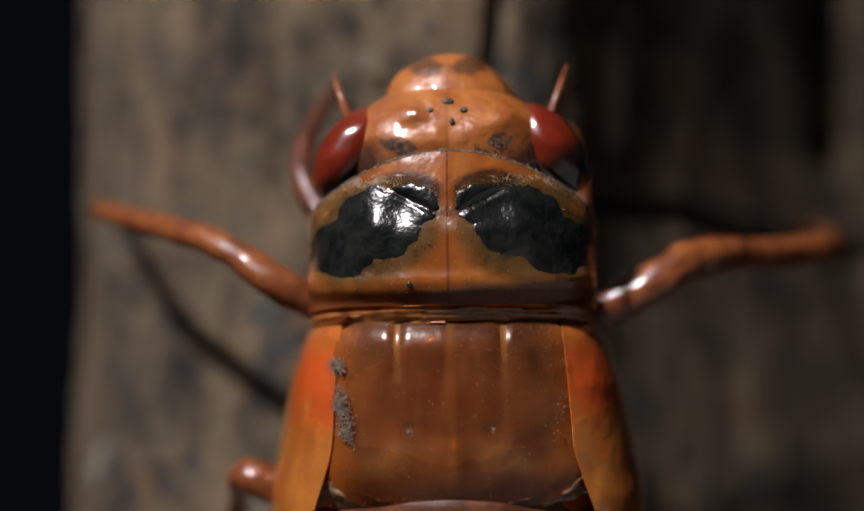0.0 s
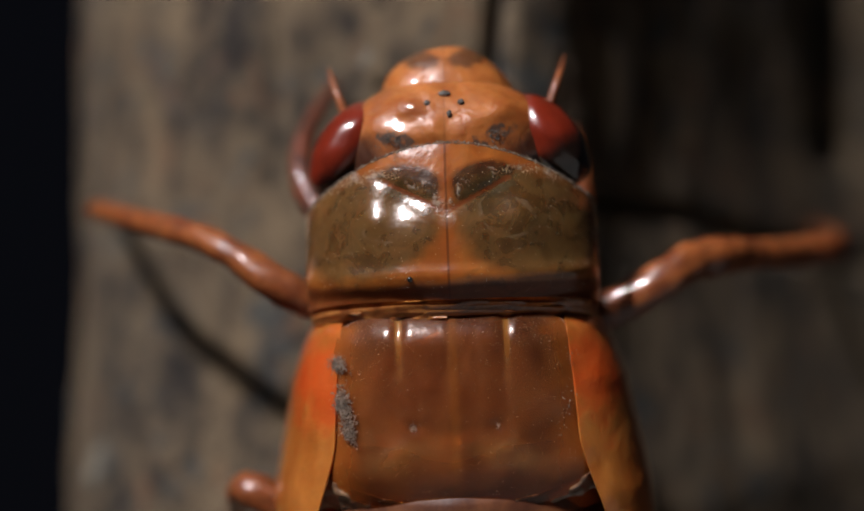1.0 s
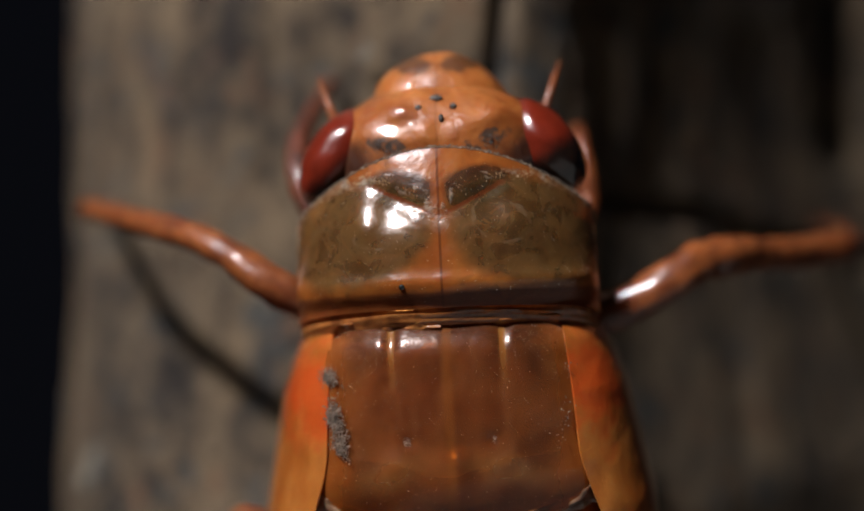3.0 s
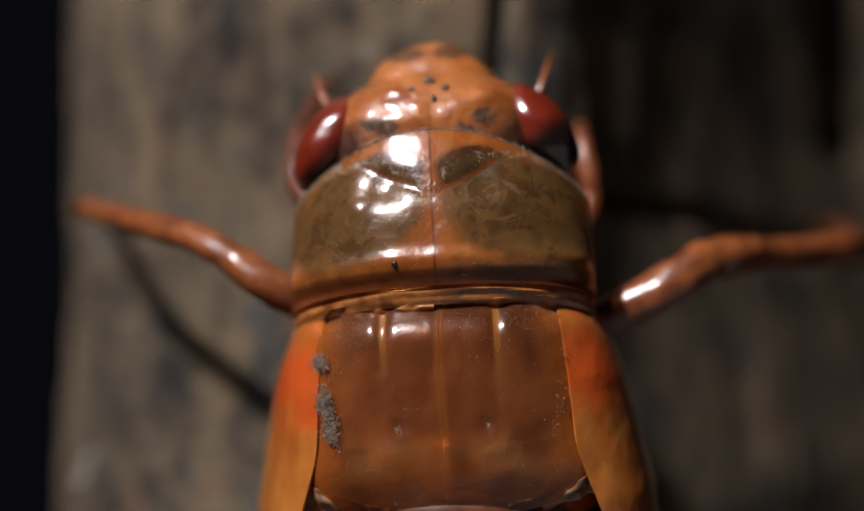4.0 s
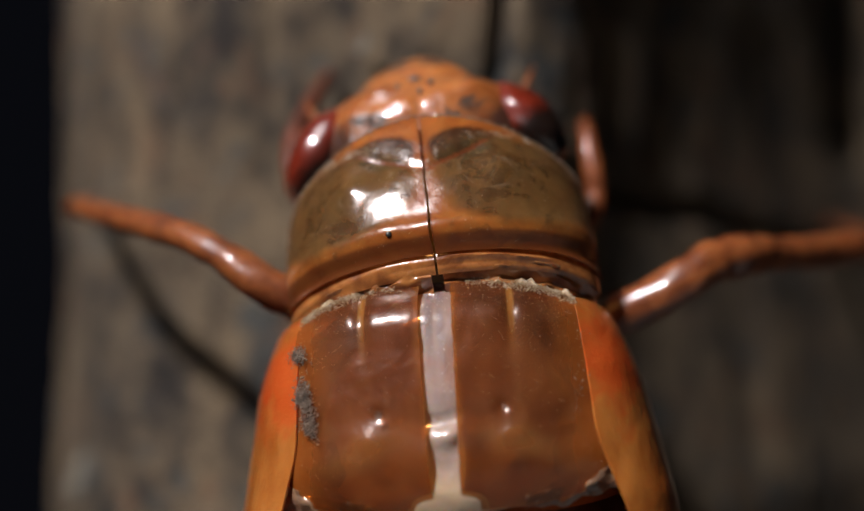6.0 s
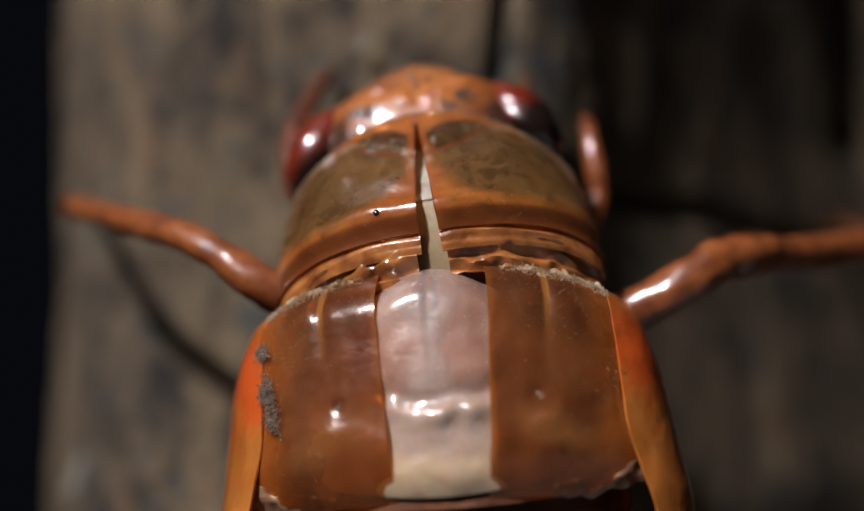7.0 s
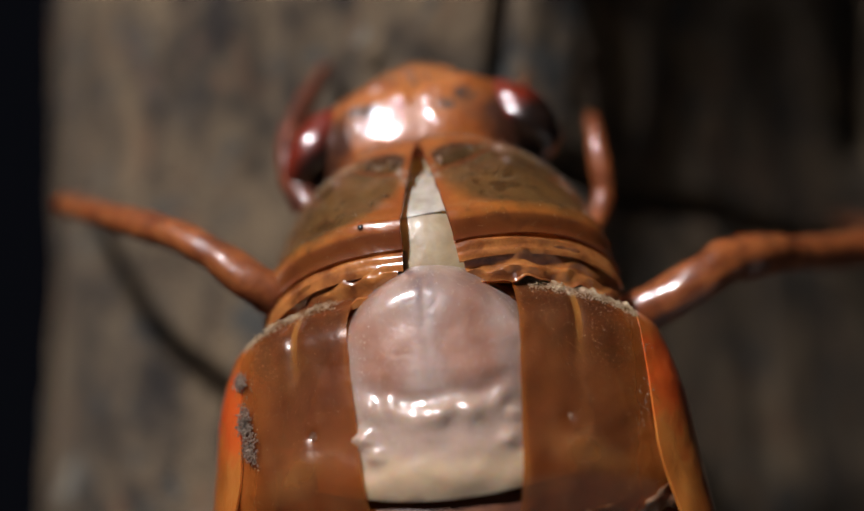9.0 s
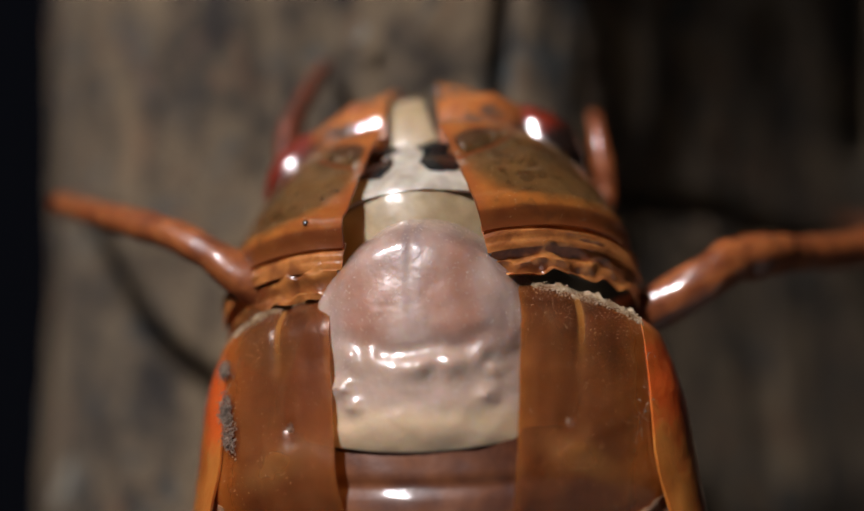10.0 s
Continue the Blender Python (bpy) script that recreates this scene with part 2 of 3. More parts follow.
CRUST = plain("grey_dirt", (0.10, 0.075, 0.055), (0.34, 0.26, 0.19), 0.15, 0.8, 0, 0, 0, 0.05)
SOOT = plain("dark_dirt", (0.02, 0.018, 0.015), (0.16, 0.14, 0.12), 0.2, 0.7, 0, 0, 0, 0.05)
LICHEN = plain("lichen_crust", (0.13, 0.115, 0.085), (0.27, 0.24, 0.18), 0.3, 0.7, 0, 0, 0, 0.08)
DUST = plain("dust", (0.40, 0.32, 0.24), (0.75, 0.68, 0.58), 0.3, 0.3, 0.8)
PALE = scutum_pale_material()
CREAM = plain("cream_skin", (0.27, 0.19, 0.10), (0.40, 0.30, 0.175), 0.9, 0.5, 0.08, 0.5, 0.5, 0.03)
GREYWHITE = plain("grey_white_skin", (0.30, 0.255, 0.20), (0.48, 0.425, 0.35), 0.7, 0.42, 0.25, 0.5, 0.5, 0.03)


# ---- mesh helpers ----
def mesh_of(name, verts, faces, material):
    """A smooth mesh from places given as (across, towards the camera, along)."""
    me = bpy.data.meshes.new(name)
    me.from_pydata([(u * MM, -w * MM, v * MM) for u, v, w in verts], [], faces)
    bm = bmesh.new()
    bm.from_mesh(me)
    bmesh.ops.recalc_face_normals(bm, faces=bm.faces)
    for e in bm.edges:
        if len(e.link_faces) == 2 and e.calc_face_angle() > 0.75:
            e.smooth = False
    bm.to_mesh(me)
    bm.free()
    me.polygons.foreach_set("use_smooth", [True] * len(me.polygons))
    me.materials.append(material)
    return me


def part(name, mesh, parent, label=""):
    ob = new(name, mesh)
    ob.parent = parent
    if label:
        ob["label"] = label
    return ob


def sheet(f, na, nq, thick):
    """A curved plate with thickness. f(a, q), both 0 to 1, gives its outer face."""
    top, low = [], []
    e = 1e-3
    for j in range(nq + 1):
        for i in range(na + 1):
            a, q = i / na, j / nq
            p = Vector(f(a, q))
            da = Vector(f(min(a + e, 1), q)) - Vector(f(max(a - e, 0), q))
            dq = Vector(f(a, min(q + e, 1))) - Vector(f(a, max(q - e, 0)))
            n = da.cross(dq)
            n = n.normalized() if n.length > 1e-12 else Vector((0, 0, 1))
            if n.z < 0:
                n = -n
            top.append(p)
            low.append(p - n * thick)
    w = na + 1
    k = len(top)
    faces = []
    for j in range(nq):
        for i in range(na):
            x = j * w + i
            faces.append((x, x + 1, x + w + 1, x + w))
            faces.append((k + x + w, k + x + w + 1, k + x + 1, k + x))
    rim = [i for i in range(w)] + [j * w + na for j in range(1, nq + 1)] + \
        [nq * w + i for i in range(na - 1, -1, -1)] + [j * w for j in range(nq - 1, 0, -1)]
    for x, y in zip(rim, rim[1:] + rim[:1]):
        faces.append((y, x, k + x, k + y))
    return top + low, faces


def tube(points, radii, sides=18, flat=1.0, lumps=0.16):
    """A round limb through points, smoothed, with a radius at each point."""
    pts, rs = [], []
    n = len(points)
    for i in range(n - 1):
        p0, p1, p2, p3 = (Vector(points[max(0, min(n - 1, i + d))]) for d in (-1, 0, 1, 2))
        for s in range(6):
            t = s / 6
            pts.append(0.5 * (2 * p1 + (p2 - p0) * t + (2 * p0 - 5 * p1 + 4 * p2 - p3) * t * t + (3 * p1 - p0 - 3 * p2 + p3) * t ** 3))
            g = t * t * (3 - 2 * t)
            rs.append(radii[i] * (1 - g) + radii[i + 1] * g)
    pts.append(Vector(points[-1]))
    rs.append(radii[-1])
    verts, faces = [], []
    side = Vector((0.3, 0.2, 1)).normalized()
    for i, p in enumerate(pts):
        along = (pts[min(i + 1, len(pts) - 1)] - pts[max(i - 1, 0)]).normalized()
        side = (side - along * side.dot(along)).normalized()
        other = along.cross(side)
        for s in range(sides):
            g = math.tau * s / sides
            d = side * (flat * math.cos(g)) + other * math.sin(g)
            verts.append(p + d * (rs[i] * (1 + lumps * noise.noise((p + d * rs[i]) * 1.6) + 0.3 * lumps * noise.noise((p + d * rs[i]) * 5))))
    for i in range(len(pts) - 1):
        for s in range(sides):
            a, b = i * sides + s, i * sides + (s + 1) % sides
            faces.append((a, b, b + sides, a + sides))
    for base, p in ((0, pts[0]), ((len(pts) - 1) * sides, pts[-1])):
        verts.append(p)
        for s in range(sides):
            faces.append((base + s, base + (s + 1) % sides, len(verts) - 1))
    return verts, faces


def ball(centre, radii, nu=28, nv=16, half=0, lumps=0.0, turn=0.0, power=1.0):
    """An oval body; half = -1 or 1 keeps one side of the middle plane. turn leans it in the picture's plane."""
    verts, faces = [], []
    c, s = math.cos(radians(turn)), math.sin(radians(turn))

    def curve(x):
        return math.copysign(abs(x) ** power, x)

    span = math.pi if half else math.tau
    cols = nu + 1 if half else nu
    for j in range(nv + 1):
        b = math.pi * j / nv - math.pi / 2
        for i in range(cols):
            a = span * i / nu - (math.pi / 2 if half else 0)
            p = Vector((curve(math.cos(b)) * curve(math.cos(a)), curve(math.cos(b)) * curve(math.sin(a)), math.sin(b)))
            if half:
                p.x *= half
            r = 1 + lumps * noise.noise(p * 2.3 + Vector(centre))
            x, y, z = p.x * radii[0] * r, p.y * radii[1] * r, p.z * radii[2] * r
            verts.append((centre[0] + x * c - y * s, centre[1] + x * s + y * c, centre[2] + z))
    for j in range(nv):
        for i in range(nu):
            a, b2 = j * cols + i, j * cols + (i + 1) % cols
            faces.append((a, b2, b2 + cols, a + cols))
        if half:
            faces.append((j * cols, (j + 1) * cols, (j + 1) * cols + nu, j * cols + nu))
    return verts, faces


def joined(*pieces):
    verts, faces = [], []
    for v, f in pieces:
        faces += [tuple(i + len(verts) for i in x) for x in f]
        verts += [tuple(p) for p in v]
    return verts, faces


def grain(place, r, rng):
    """A tiny rough crumb."""
    v, f = [], []
    for d in ((1, 0, 0), (-1, 0, 0), (0, 1, 0), (0, -1, 0), (0, 0, 1), (0, 0, -1)):
        k = r * rng.uniform(0.6, 1.3)
        v.append(tuple(p + x * k for p, x in zip(place, d)))
    for a in (0, 1):
        for b in (2, 3):
            for c in (4, 5):
                f.append((a, b, c))
    return v, f


def crumbs(surface, count, r, rng, lift=0.0):
    """Many crumbs strewn on a surface(rng) that gives a place."""
    return joined(*(grain(Vector(surface()) + Vector((0, 0, lift)), r * rng.uniform(0.5, 1.6), rng) for _ in range(count)))


def lerp_table(table, x):
    for (x0, *a), (x1, *b) in zip(table, table[1:]):
        if x <= x1:
            g = max(0.0, min(1.0, (x - x0) / (x1 - x0)))
            return [p + (q - p) * g for p, q in zip(a, b)]
    return list(table[-1][1:])


def wob(x, y, size, seed=0.0):
    return noise.noise(Vector((x / size, y / size, seed)))


# ---- trunk ----
# outline of the trunk seen from above: a rounded flank, a front face and a second face that turns away
OUTLINE = ((-19.4, 31), (-18.2, 24.5), (-14.2, 18.3), (-8, 14.5), (-2, 12.0), (2.6, 11.3), (5.6, 13.0), (9.6, 17.6), (15.5, 23.9), (24, 33.0), (36, 47),
           (40, 70), (20, 82), (-4, 66), (-17, 43))


def outline_at(t):
    """A place on the closed, smoothed outline; t runs from 0 to its number of corners."""
    n = len(OUTLINE)
    i = int(math.floor(t)) % n
    g = t - math.floor(t)
    p0, p1, p2, p3 = (Vector(OUTLINE[(i + d) % n]) for d in (-1, 0, 1, 2))
    return 0.5 * (2 * p1 + (p2 - p0) * g + (2 * p0 - 5 * p1 + 4 * p2 - p3) * g * g + (3 * p1 - p0 - 3 * p2 + p3) * g ** 3)


def trunk():
    corners = len(OUTLINE)
    steps = []
    for i in range(corners):
        # finer steps on the faces that are seen
        n = 44 if i < 9 else 10
        steps += [i + k / n for k in range(n)]
    cols, rows = len(steps), 300
    verts, faces = [], []
    for j in range(rows + 1):
        z = -70 + 150 * j / rows
        for t in steps:
            p = outline_at(t)
            p.y -= 0.0075 * max(0.0, min(18.0, 6 - z)) ** 2
            p.y += 0.05 * max(0.0, p.x - 6) * max(0.0, min(1.0, (z + 1) / 9))
            d = outline_at(t + 0.01) - outline_at(t - 0.01)
            out = Vector((d.y, -d.x)).normalized()
            x = p.x
            c = Vector((x * 0.36, p.y * 0.36, z * 0.17))
            h = 0.34 * noise.fractal(c * 0.55, 1.0, 2.1, 5) + 0.14 * noise.fractal(c * Vector((2.2, 2.2, 1.5)), 1.0, 2.1, 4)
            h *= 0.5 if x > 8 and p.y < 40 else (1 - 0.25 * max(0.0, x - 6) if 6 < x <= 8 and p.y < 40 else 1)
            # furrows that run along the trunk
            for fx, width, deep, seed in ((2.6, 0.4, 0.9, 1.0), (7.6, 0.8, 0.2, 2.0), (-6.5, 0.6, 0.3, 3.0), (25.8, 1.6, 3.0, 4.0)):
                off = x - fx - 0.8 * noise.noise(Vector((seed * 7, 0, z / 9)))
                top = max(0.0, min(1.0, (z - 1.5) / 4)) if seed < 3.5 else max(0.0, min(1.0, (z - 5.0) / 3))
                h -= deep * top * math.exp(-(off / width) ** 2)
            # a narrow crack that crosses the second face
            line = z - (3.2 - 0.16 * (x - 5.0)) - 0.25 * noise.noise(Vector((x / 3, 5, 0)))
            h -= 2.2 * math.exp(-(line / 0.4) ** 2) * max(0.0, min(1.0, (x - 3.0) / 2)) * (p.y < 38)
            # the front plate ends in a low step
            if p.y < 38:
                h -= 0.35 / (1 + math.exp(-(x - 5.8 - 0.5 * noise.noise(Vector((3, 1, z / 6)))) * 2.0))
            verts.append((p.x + out.x * h, z, -(p.y + out.y * h)))
    for j in range(rows):
        for i in range(cols):
            a, b = j * cols + i, j * cols + (i + 1) % cols
            faces.append((a, b, b + cols, a + cols))
    faces.append(tuple(range(cols)))
    faces.append(tuple(range(rows * cols, (rows + 1) * cols)))
    ob = new("tree_trunk", mesh_of("tree_trunk", verts, faces, BARK))
    tagged(ob, "rough grey-brown bark of an upright tree trunk", "tree trunk", kind="structure")
    return ob


# ---- the old skin of the nymph; places are across, along, towards the camera, from the front of the mesonotum ----
def plate_front(phi):
    """How far forward the front plate reaches."""
    return 4.78 - 1.88 * math.sin(phi) ** 1.9


def hollows(u, v):
    """Sunken places either side of the middle of the front plate, and small knobs in them."""
    u = abs(u)
    w = -0.20 * math.exp(-((u - 1.35) / 0.6) ** 2 - ((v - 3.05) / 0.55) ** 2)
    # an oblique groove parts the middle lobe from the window
    if u < 2.4:
        w -= 0.10 * math.exp(-((v - 2.7 - 0.53 * u) / 0.11) ** 2) * min(1.0, (2.4 - u) / 0.5)
    return w + 0.10 * math.exp(-((u - 2.2) / 0.4) ** 2 - ((v - 2.5) / 0.4) ** 2)


def pronotum_at(s, a, q):
    phi = radians(82) * a
    along = plate_front(phi)
    v = along + (0.1 - 0.4 * a ** 3 - along) * q
    u = s * 4.75 * math.sin(phi)
    if a == 0:
        u += 0.03 * wob(v, 0, 0.5)
    w = 0.35 - 3.3 * (1 - math.cos(phi)) - 0.62 * (1 - q) ** 2.6
    w += 0.10 * math.exp(-((v - 0.85) / 0.22) ** 2) - 0.35 * math.exp(-((v - 0.1) / 0.3) ** 2)
    w += 0.10 * math.exp(-((abs(u) - 2.2) / 1.1) ** 2 - ((v - 2.4) / 0.9) ** 2)
    w += hollows(u, v) + 0.05 * wob(u, v, 0.9, 3)
    return u, v, w


THORAX_WIDTH = ((-8.6, 6.5), (-6.1, 6.4), (-4.8, 6.15), (-3.8, 5.95), (-2.6, 5.7), (-1.5, 5.3), (-0.8, 4.95), (-0.35, 4.65), (0.3, 4.4))


def thorax_half_width(v):
    return lerp_table(THORAX_WIDTH, v)[0]


def arch(k):
    """Cross-section of the thorax, flat on top and steep at the flanks: 1 in the middle, 0 at the side."""
    return max(0.0, 1 - abs(k) ** 2.5) ** 0.4


def thorax_at(u, v, drop=0.0):
    k = min(1.0, abs(u) / thorax_half_width(v))
    w = -4.7 * (1 - arch(k)) - drop
    w -= 0.9 * max(0.0, (v + 1.3) / 1.3) ** 2
    w -= 0.35 * max(0.0, (-4.6 - v) / 1.2) ** 2
    return w


def scutum_at(s, a, q):
    # q runs from the front to the rounded rear rim
    front, rear = 0.05 - 0.75 * a ** 2.2, -6.3 + 0.8 * a ** 3
    v = front + (rear - front) * q
    u = s * a * (3.85 - 1.5 * (q - 0.5) ** 2 + 2.0 * max(0.0, q - 0.6))
    if a == 0:
        u += 0.025 * wob(v, 0, 0.4, 2)
    w = thorax_at(u, v) + 0.04 * wob(u, v, 1.1, 7)
    # the hind corners dip under the wing pads
    w -= 0.26 * a ** 7 * max(0.0, min(1.0, (q - 0.05) / 0.5))
    w -= 0.14 * math.exp(-((abs(u) - 1.62) / 0.2) ** 2) * max(0.0, min(1.0, (v + 2.6) / 2))
    w += 0.09 * math.exp(-((abs(u) - 1.5 - 0.3 * (v + 4.4)) / 0.5) ** 2 - ((v + 4.35) / 0.3) ** 2)
    w -= 0.12 * math.exp(-((abs(u) - 1.25) / 0.14) ** 2 - ((v + 3.66) / 0.14) ** 2)
    return u, v, w


PAD_EDGE = ((-9.2, 5.6), (-8.6, 5.0), (-6.4, 4.4), (-5.4, 4.05), (-4.7, 3.82), (-4.2, 3.72), (-2.6, 3.62), (-0.3, 3.4))


def pad_at(s, a, q):
    v = -0.55 - 0.5 * a ** 1.5 * (1 - q) - 8.5 * q
    inner, outer = lerp_table(PAD_EDGE, v)[0], thorax_half_width(v)
    k0, k1 = math.asin(min(0.98, inner / outer)), radians(104)
    phi = k0 + (k1 - k0) * a
    u = outer * math.sin(phi)
    w = -(4.7 + 1.3 * a) * (1 - math.copysign(arch(math.sin(phi)), math.cos(phi))) - 0.05 - 0.7 * max(0.0, (v + 1.0) / 0.7) ** 2
    w += 0.05 * wob(u, v, 0.8, 4 + s) - 0.08 * math.exp(-((a - 0.55) / 0.07) ** 2)
    w += 0.12 * math.exp(-((v + 2.2) / 1.2) ** 2 - ((a - 0.3) / 0.25) ** 2)
    return s * u, v, w


def old_skin():
    insect = new("cicada_nymph_skin")
    tagged(insect, "glossy amber nymph skin splitting along its back on the bark", "cicada")
    made = {"insect": insect}
    rng = random.Random(5)
    for s, side in ((-1, "left"), (1, "right")):
        pro = part("pronotum_half", mesh_of("pronotum_half", *sheet(lambda a, q: pronotum_at(s, a, q), 40, 36, 0.045), PRONOTUM), insect,
                   "amber plate with olive-grey glossy windows")
        made["pro", s] = pro

        def on_pro():
            a, q = rng.uniform(0.03, 0.97), rng.uniform(0.03, 0.97)
            return pronotum_at(s, a, q)

        part("dust", mesh_of("dust", *crumbs(on_pro, 380, 0.009, rng), DUST), pro)["kind"] = "stuff"

        def front_line():
            a = rng.uniform(0.0, 0.9)
            return Vector(pronotum_at(s, a, 0.0)) + Vector((rng.gauss(0, 0.02), rng.gauss(0, 0.03), 0.0))

        def window_line():
            g = radians(rng.choice((rng.uniform(60, 130), rng.uniform(20, 100), rng.uniform(85, 125))))
            x, y = 2.6 * math.cos(g), 1.58 * math.sin(g)
            u = 2.7 + x * 0.96 + y * 0.27 + rng.gauss(0, 0.08)
            v = 2.25 - x * 0.27 + y * 0.96 + rng.gauss(0, 0.09) + 0.12 * wob(u, 0, 0.5, s)
            k = math.asin(max(0.0, min(0.985, u / 4.75))) / radians(82)
            along = plate_front(radians(82) * k)
            return pronotum_at(s, k, max(0.0, min(1.0, (along - v) / (along - 0.1 + 0.4 * k ** 3))))

        part("crust_line", mesh_of("crust_line", *crumbs(window_line, 700 if s < 0 else 380, 0.016, rng, -0.004), TAN), pro, "pale crust round the window")["kind"] = "stuff"
        part("pale_rim", mesh_of("pale_rim", *crumbs(front_line, 700, 0.022, rng), CRUST), pro, "pale crusty front rim")["kind"] = "stuff"

        def lip(a, q):
            u, v, w = pronotum_at(s, 0.97 * a, 1.0)
            return u * 0.985, v + 0.25 - 0.75 * q, w - 0.02 - 0.07 * math.cos(q * 5) - 0.3 * q + 0.10 * wob(0.35 * u, 3 * q, 0.6, 3)

        part("collar_lip", mesh_of("collar_lip", *sheet(lip, 60, 12, 0.04), FOLD), pro, "reddish lip under the rear rim")

        def fold(a, q):
            u, v, w = pronotum_at(s, 0.02 + 0.93 * a, 1.0)
            crease = 0.10 * math.sin(7 * q + 3 * a) + 0.26 * wob(0.5 * u, 2.5 * q, 0.6, 6 + s) + 0.14 * wob(u, 2 * q, 0.4, 2)
            return u * (0.985 - 0.05 * q), v - 0.3 - (0.85 + 0.25 * wob(u, 0, 0.7, s)) * q, w - 0.34 - 0.45 * q + crease

        part("neck_fold", mesh_of("neck_fold", *sheet(fold, 50, 14, 0.03), FOLD), pro, "creased orange-brown neck fold")
        if s < 0:
            part("dark_pore", mesh_of("dark_pore", *ball(Vector(pronotum_at(s, 0.17, 0.86)), (0.09, 0.09, 0.05), 12, 8), BLACK), pro)

        meso = part("mesonotum_half", mesh_of("mesonotum_half", *sheet(lambda a, q: scutum_at(s, a, q), 40, 52, 0.035), SCUTUM), insect,
                    "translucent brown glossy back plate")
        made["meso", s] = meso

        def on_meso():
            return scutum_at(s, rng.uniform(0.02, 0.98), rng.random() ** 3.0)

        part("dust", mesh_of("dust", *crumbs(on_meso, 1500, 0.0058, rng), DUST), meso)["kind"] = "stuff"

        def front_crust():
            a = rng.uniform(0.05, 1.0) ** 0.7
            return Vector(scutum_at(s, a, rng.random() ** 2 * 0.05)) + Vector((0, rng.gauss(0.03, 0.04), rng.gauss(0, 0.02)))

        def torn(a, q):
            a2 = 0.12 + 0.88 * a
            u, v, w = scutum_at(s, a2, 0.012)
            tall = 0.2 + 0.16 * wob(u, 0, 0.5, 5 + s) + 0.10 * wob(u, 0, 0.16, 8)
            return u, v + tall * q, w - 0.03 - 0.22 * q + 0.10 * wob(u, q, 0.3, 2)

        made["torn", s] = part("torn_membrane", mesh_of("torn_membrane", *sheet(torn, 70, 8, 0.02), TAN), meso, "torn tan membrane at the front rim")
        rim = made["rim", s] = part("crumbly_rim", mesh_of("crumbly_rim", *crumbs(front_crust, 1100, 0.02, rng), TAN), meso, "crumbly whitish torn rim")
        rim["kind"] = "stuff"
        part("wing_pad", mesh_of("wing_pad", *sheet(lambda a, q: pad_at(s, a, q), 26, 64, 0.07), PAD), meso, "orange wing pad with a red shoulder")
        for cu, cv, n, spread in ((3.55, -1.75, 150 if s < 0 else 4, 0.13), (3.42, -3.0, 330 if s < 0 else 7, 0.27), (3.25, -3.75, 130 if s < 0 else 3, 0.2)):
            def clump():
                v = cv + rng.gauss(0, spread)
                u = cu + rng.gauss(0, 0.13) - 0.3 * max(0.0, cv - v)
                return s * u, v, thorax_at(u, v) + rng.uniform(0.03, 0.16)

            part("dirt_clump", mesh_of("dirt_clump", *crumbs(clump, n * 3, 0.02, rng), CRUST), meso, "grey crumbs of dirt")["kind"] = "stuff"

        def pit():
            g, r = rng.uniform(0, math.tau), abs(rng.gauss(0, 0.09))
            u, v = 1.28 + r * math.cos(g), -3.68 + r * math.sin(g)
            return s * u, v, thorax_at(u, v) - 0.07 + rng.uniform(0.0, 0.05)

        part("dirt_speck", mesh_of("dirt_speck", *crumbs(pit, 70 if s < 0 else 45, 0.016, rng), CRUST), meso, "grey dirt in a small pit")["kind"] = "stuff"

        def flap(a, q):
            u = 1.7 + 2.9 * a
            v = -6.0 + 0.75 * (min(u, 4.1) / 4.1) ** 3 - (0.35 + (0.85 if s < 0 else 0.3) * a + 0.15 * wob(u, 0, 0.5, s)) * q
            return s * u, v, thorax_at(u, v, 0.07 + 0.10 * a) + 0.07 * math.sin(9 * a + 5 * q) * (1 - q) + 0.14 * wob(u, v, 0.35, 1)

        part("membrane", mesh_of("membrane", *sheet(flap, 44, 30, 0.04), MEMBRANE), meso, "wrinkled greyish membrane")

        # head, in two halves that meet in the middle
        crown = ball((0, 4.75, -2.75), (3.5, 2.35, 2.0), 44, 34, half=s, lumps=0.03, power=0.86)
        # low swellings of the crown
        for bu, bv, tall, wide in ((-1.15, 6.05, 0.22, 0.42), (-2.0, 5.4, 0.16, 0.4), (1.75, 5.85, 0.22, 0.42), (-0.35, 5.3, 0.14, 0.32), (-1.1, 5.15, 0.1, 0.3), (0.9, 5.5, 0.1, 0.5), (-0.5, 6.7, 0.15, 0.4)):
            crown = ([(u, v, w + (tall * math.exp(-((u - bu) ** 2 + (v - bv) ** 2) / wide ** 2) if w > -2.6 else 0)) for u, v, w in crown[0]], crown[1])
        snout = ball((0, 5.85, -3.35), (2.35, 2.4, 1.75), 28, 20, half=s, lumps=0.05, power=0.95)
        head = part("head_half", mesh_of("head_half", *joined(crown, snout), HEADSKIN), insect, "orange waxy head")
        made["head", s] = head
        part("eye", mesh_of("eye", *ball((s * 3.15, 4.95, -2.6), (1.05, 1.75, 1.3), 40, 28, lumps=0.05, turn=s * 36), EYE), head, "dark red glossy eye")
        part("ocellus", mesh_of("ocellus", *ball((s * 0.52, 6.1, -1.02), (0.11, 0.10, 0.08), 12, 8), SOOT), head)

        def brow():
            return s * (1.45 + rng.gauss(0, 0.22)), 5.0 + rng.gauss(0, 0.11), -0.86 + rng.uniform(-0.06, 0.05)

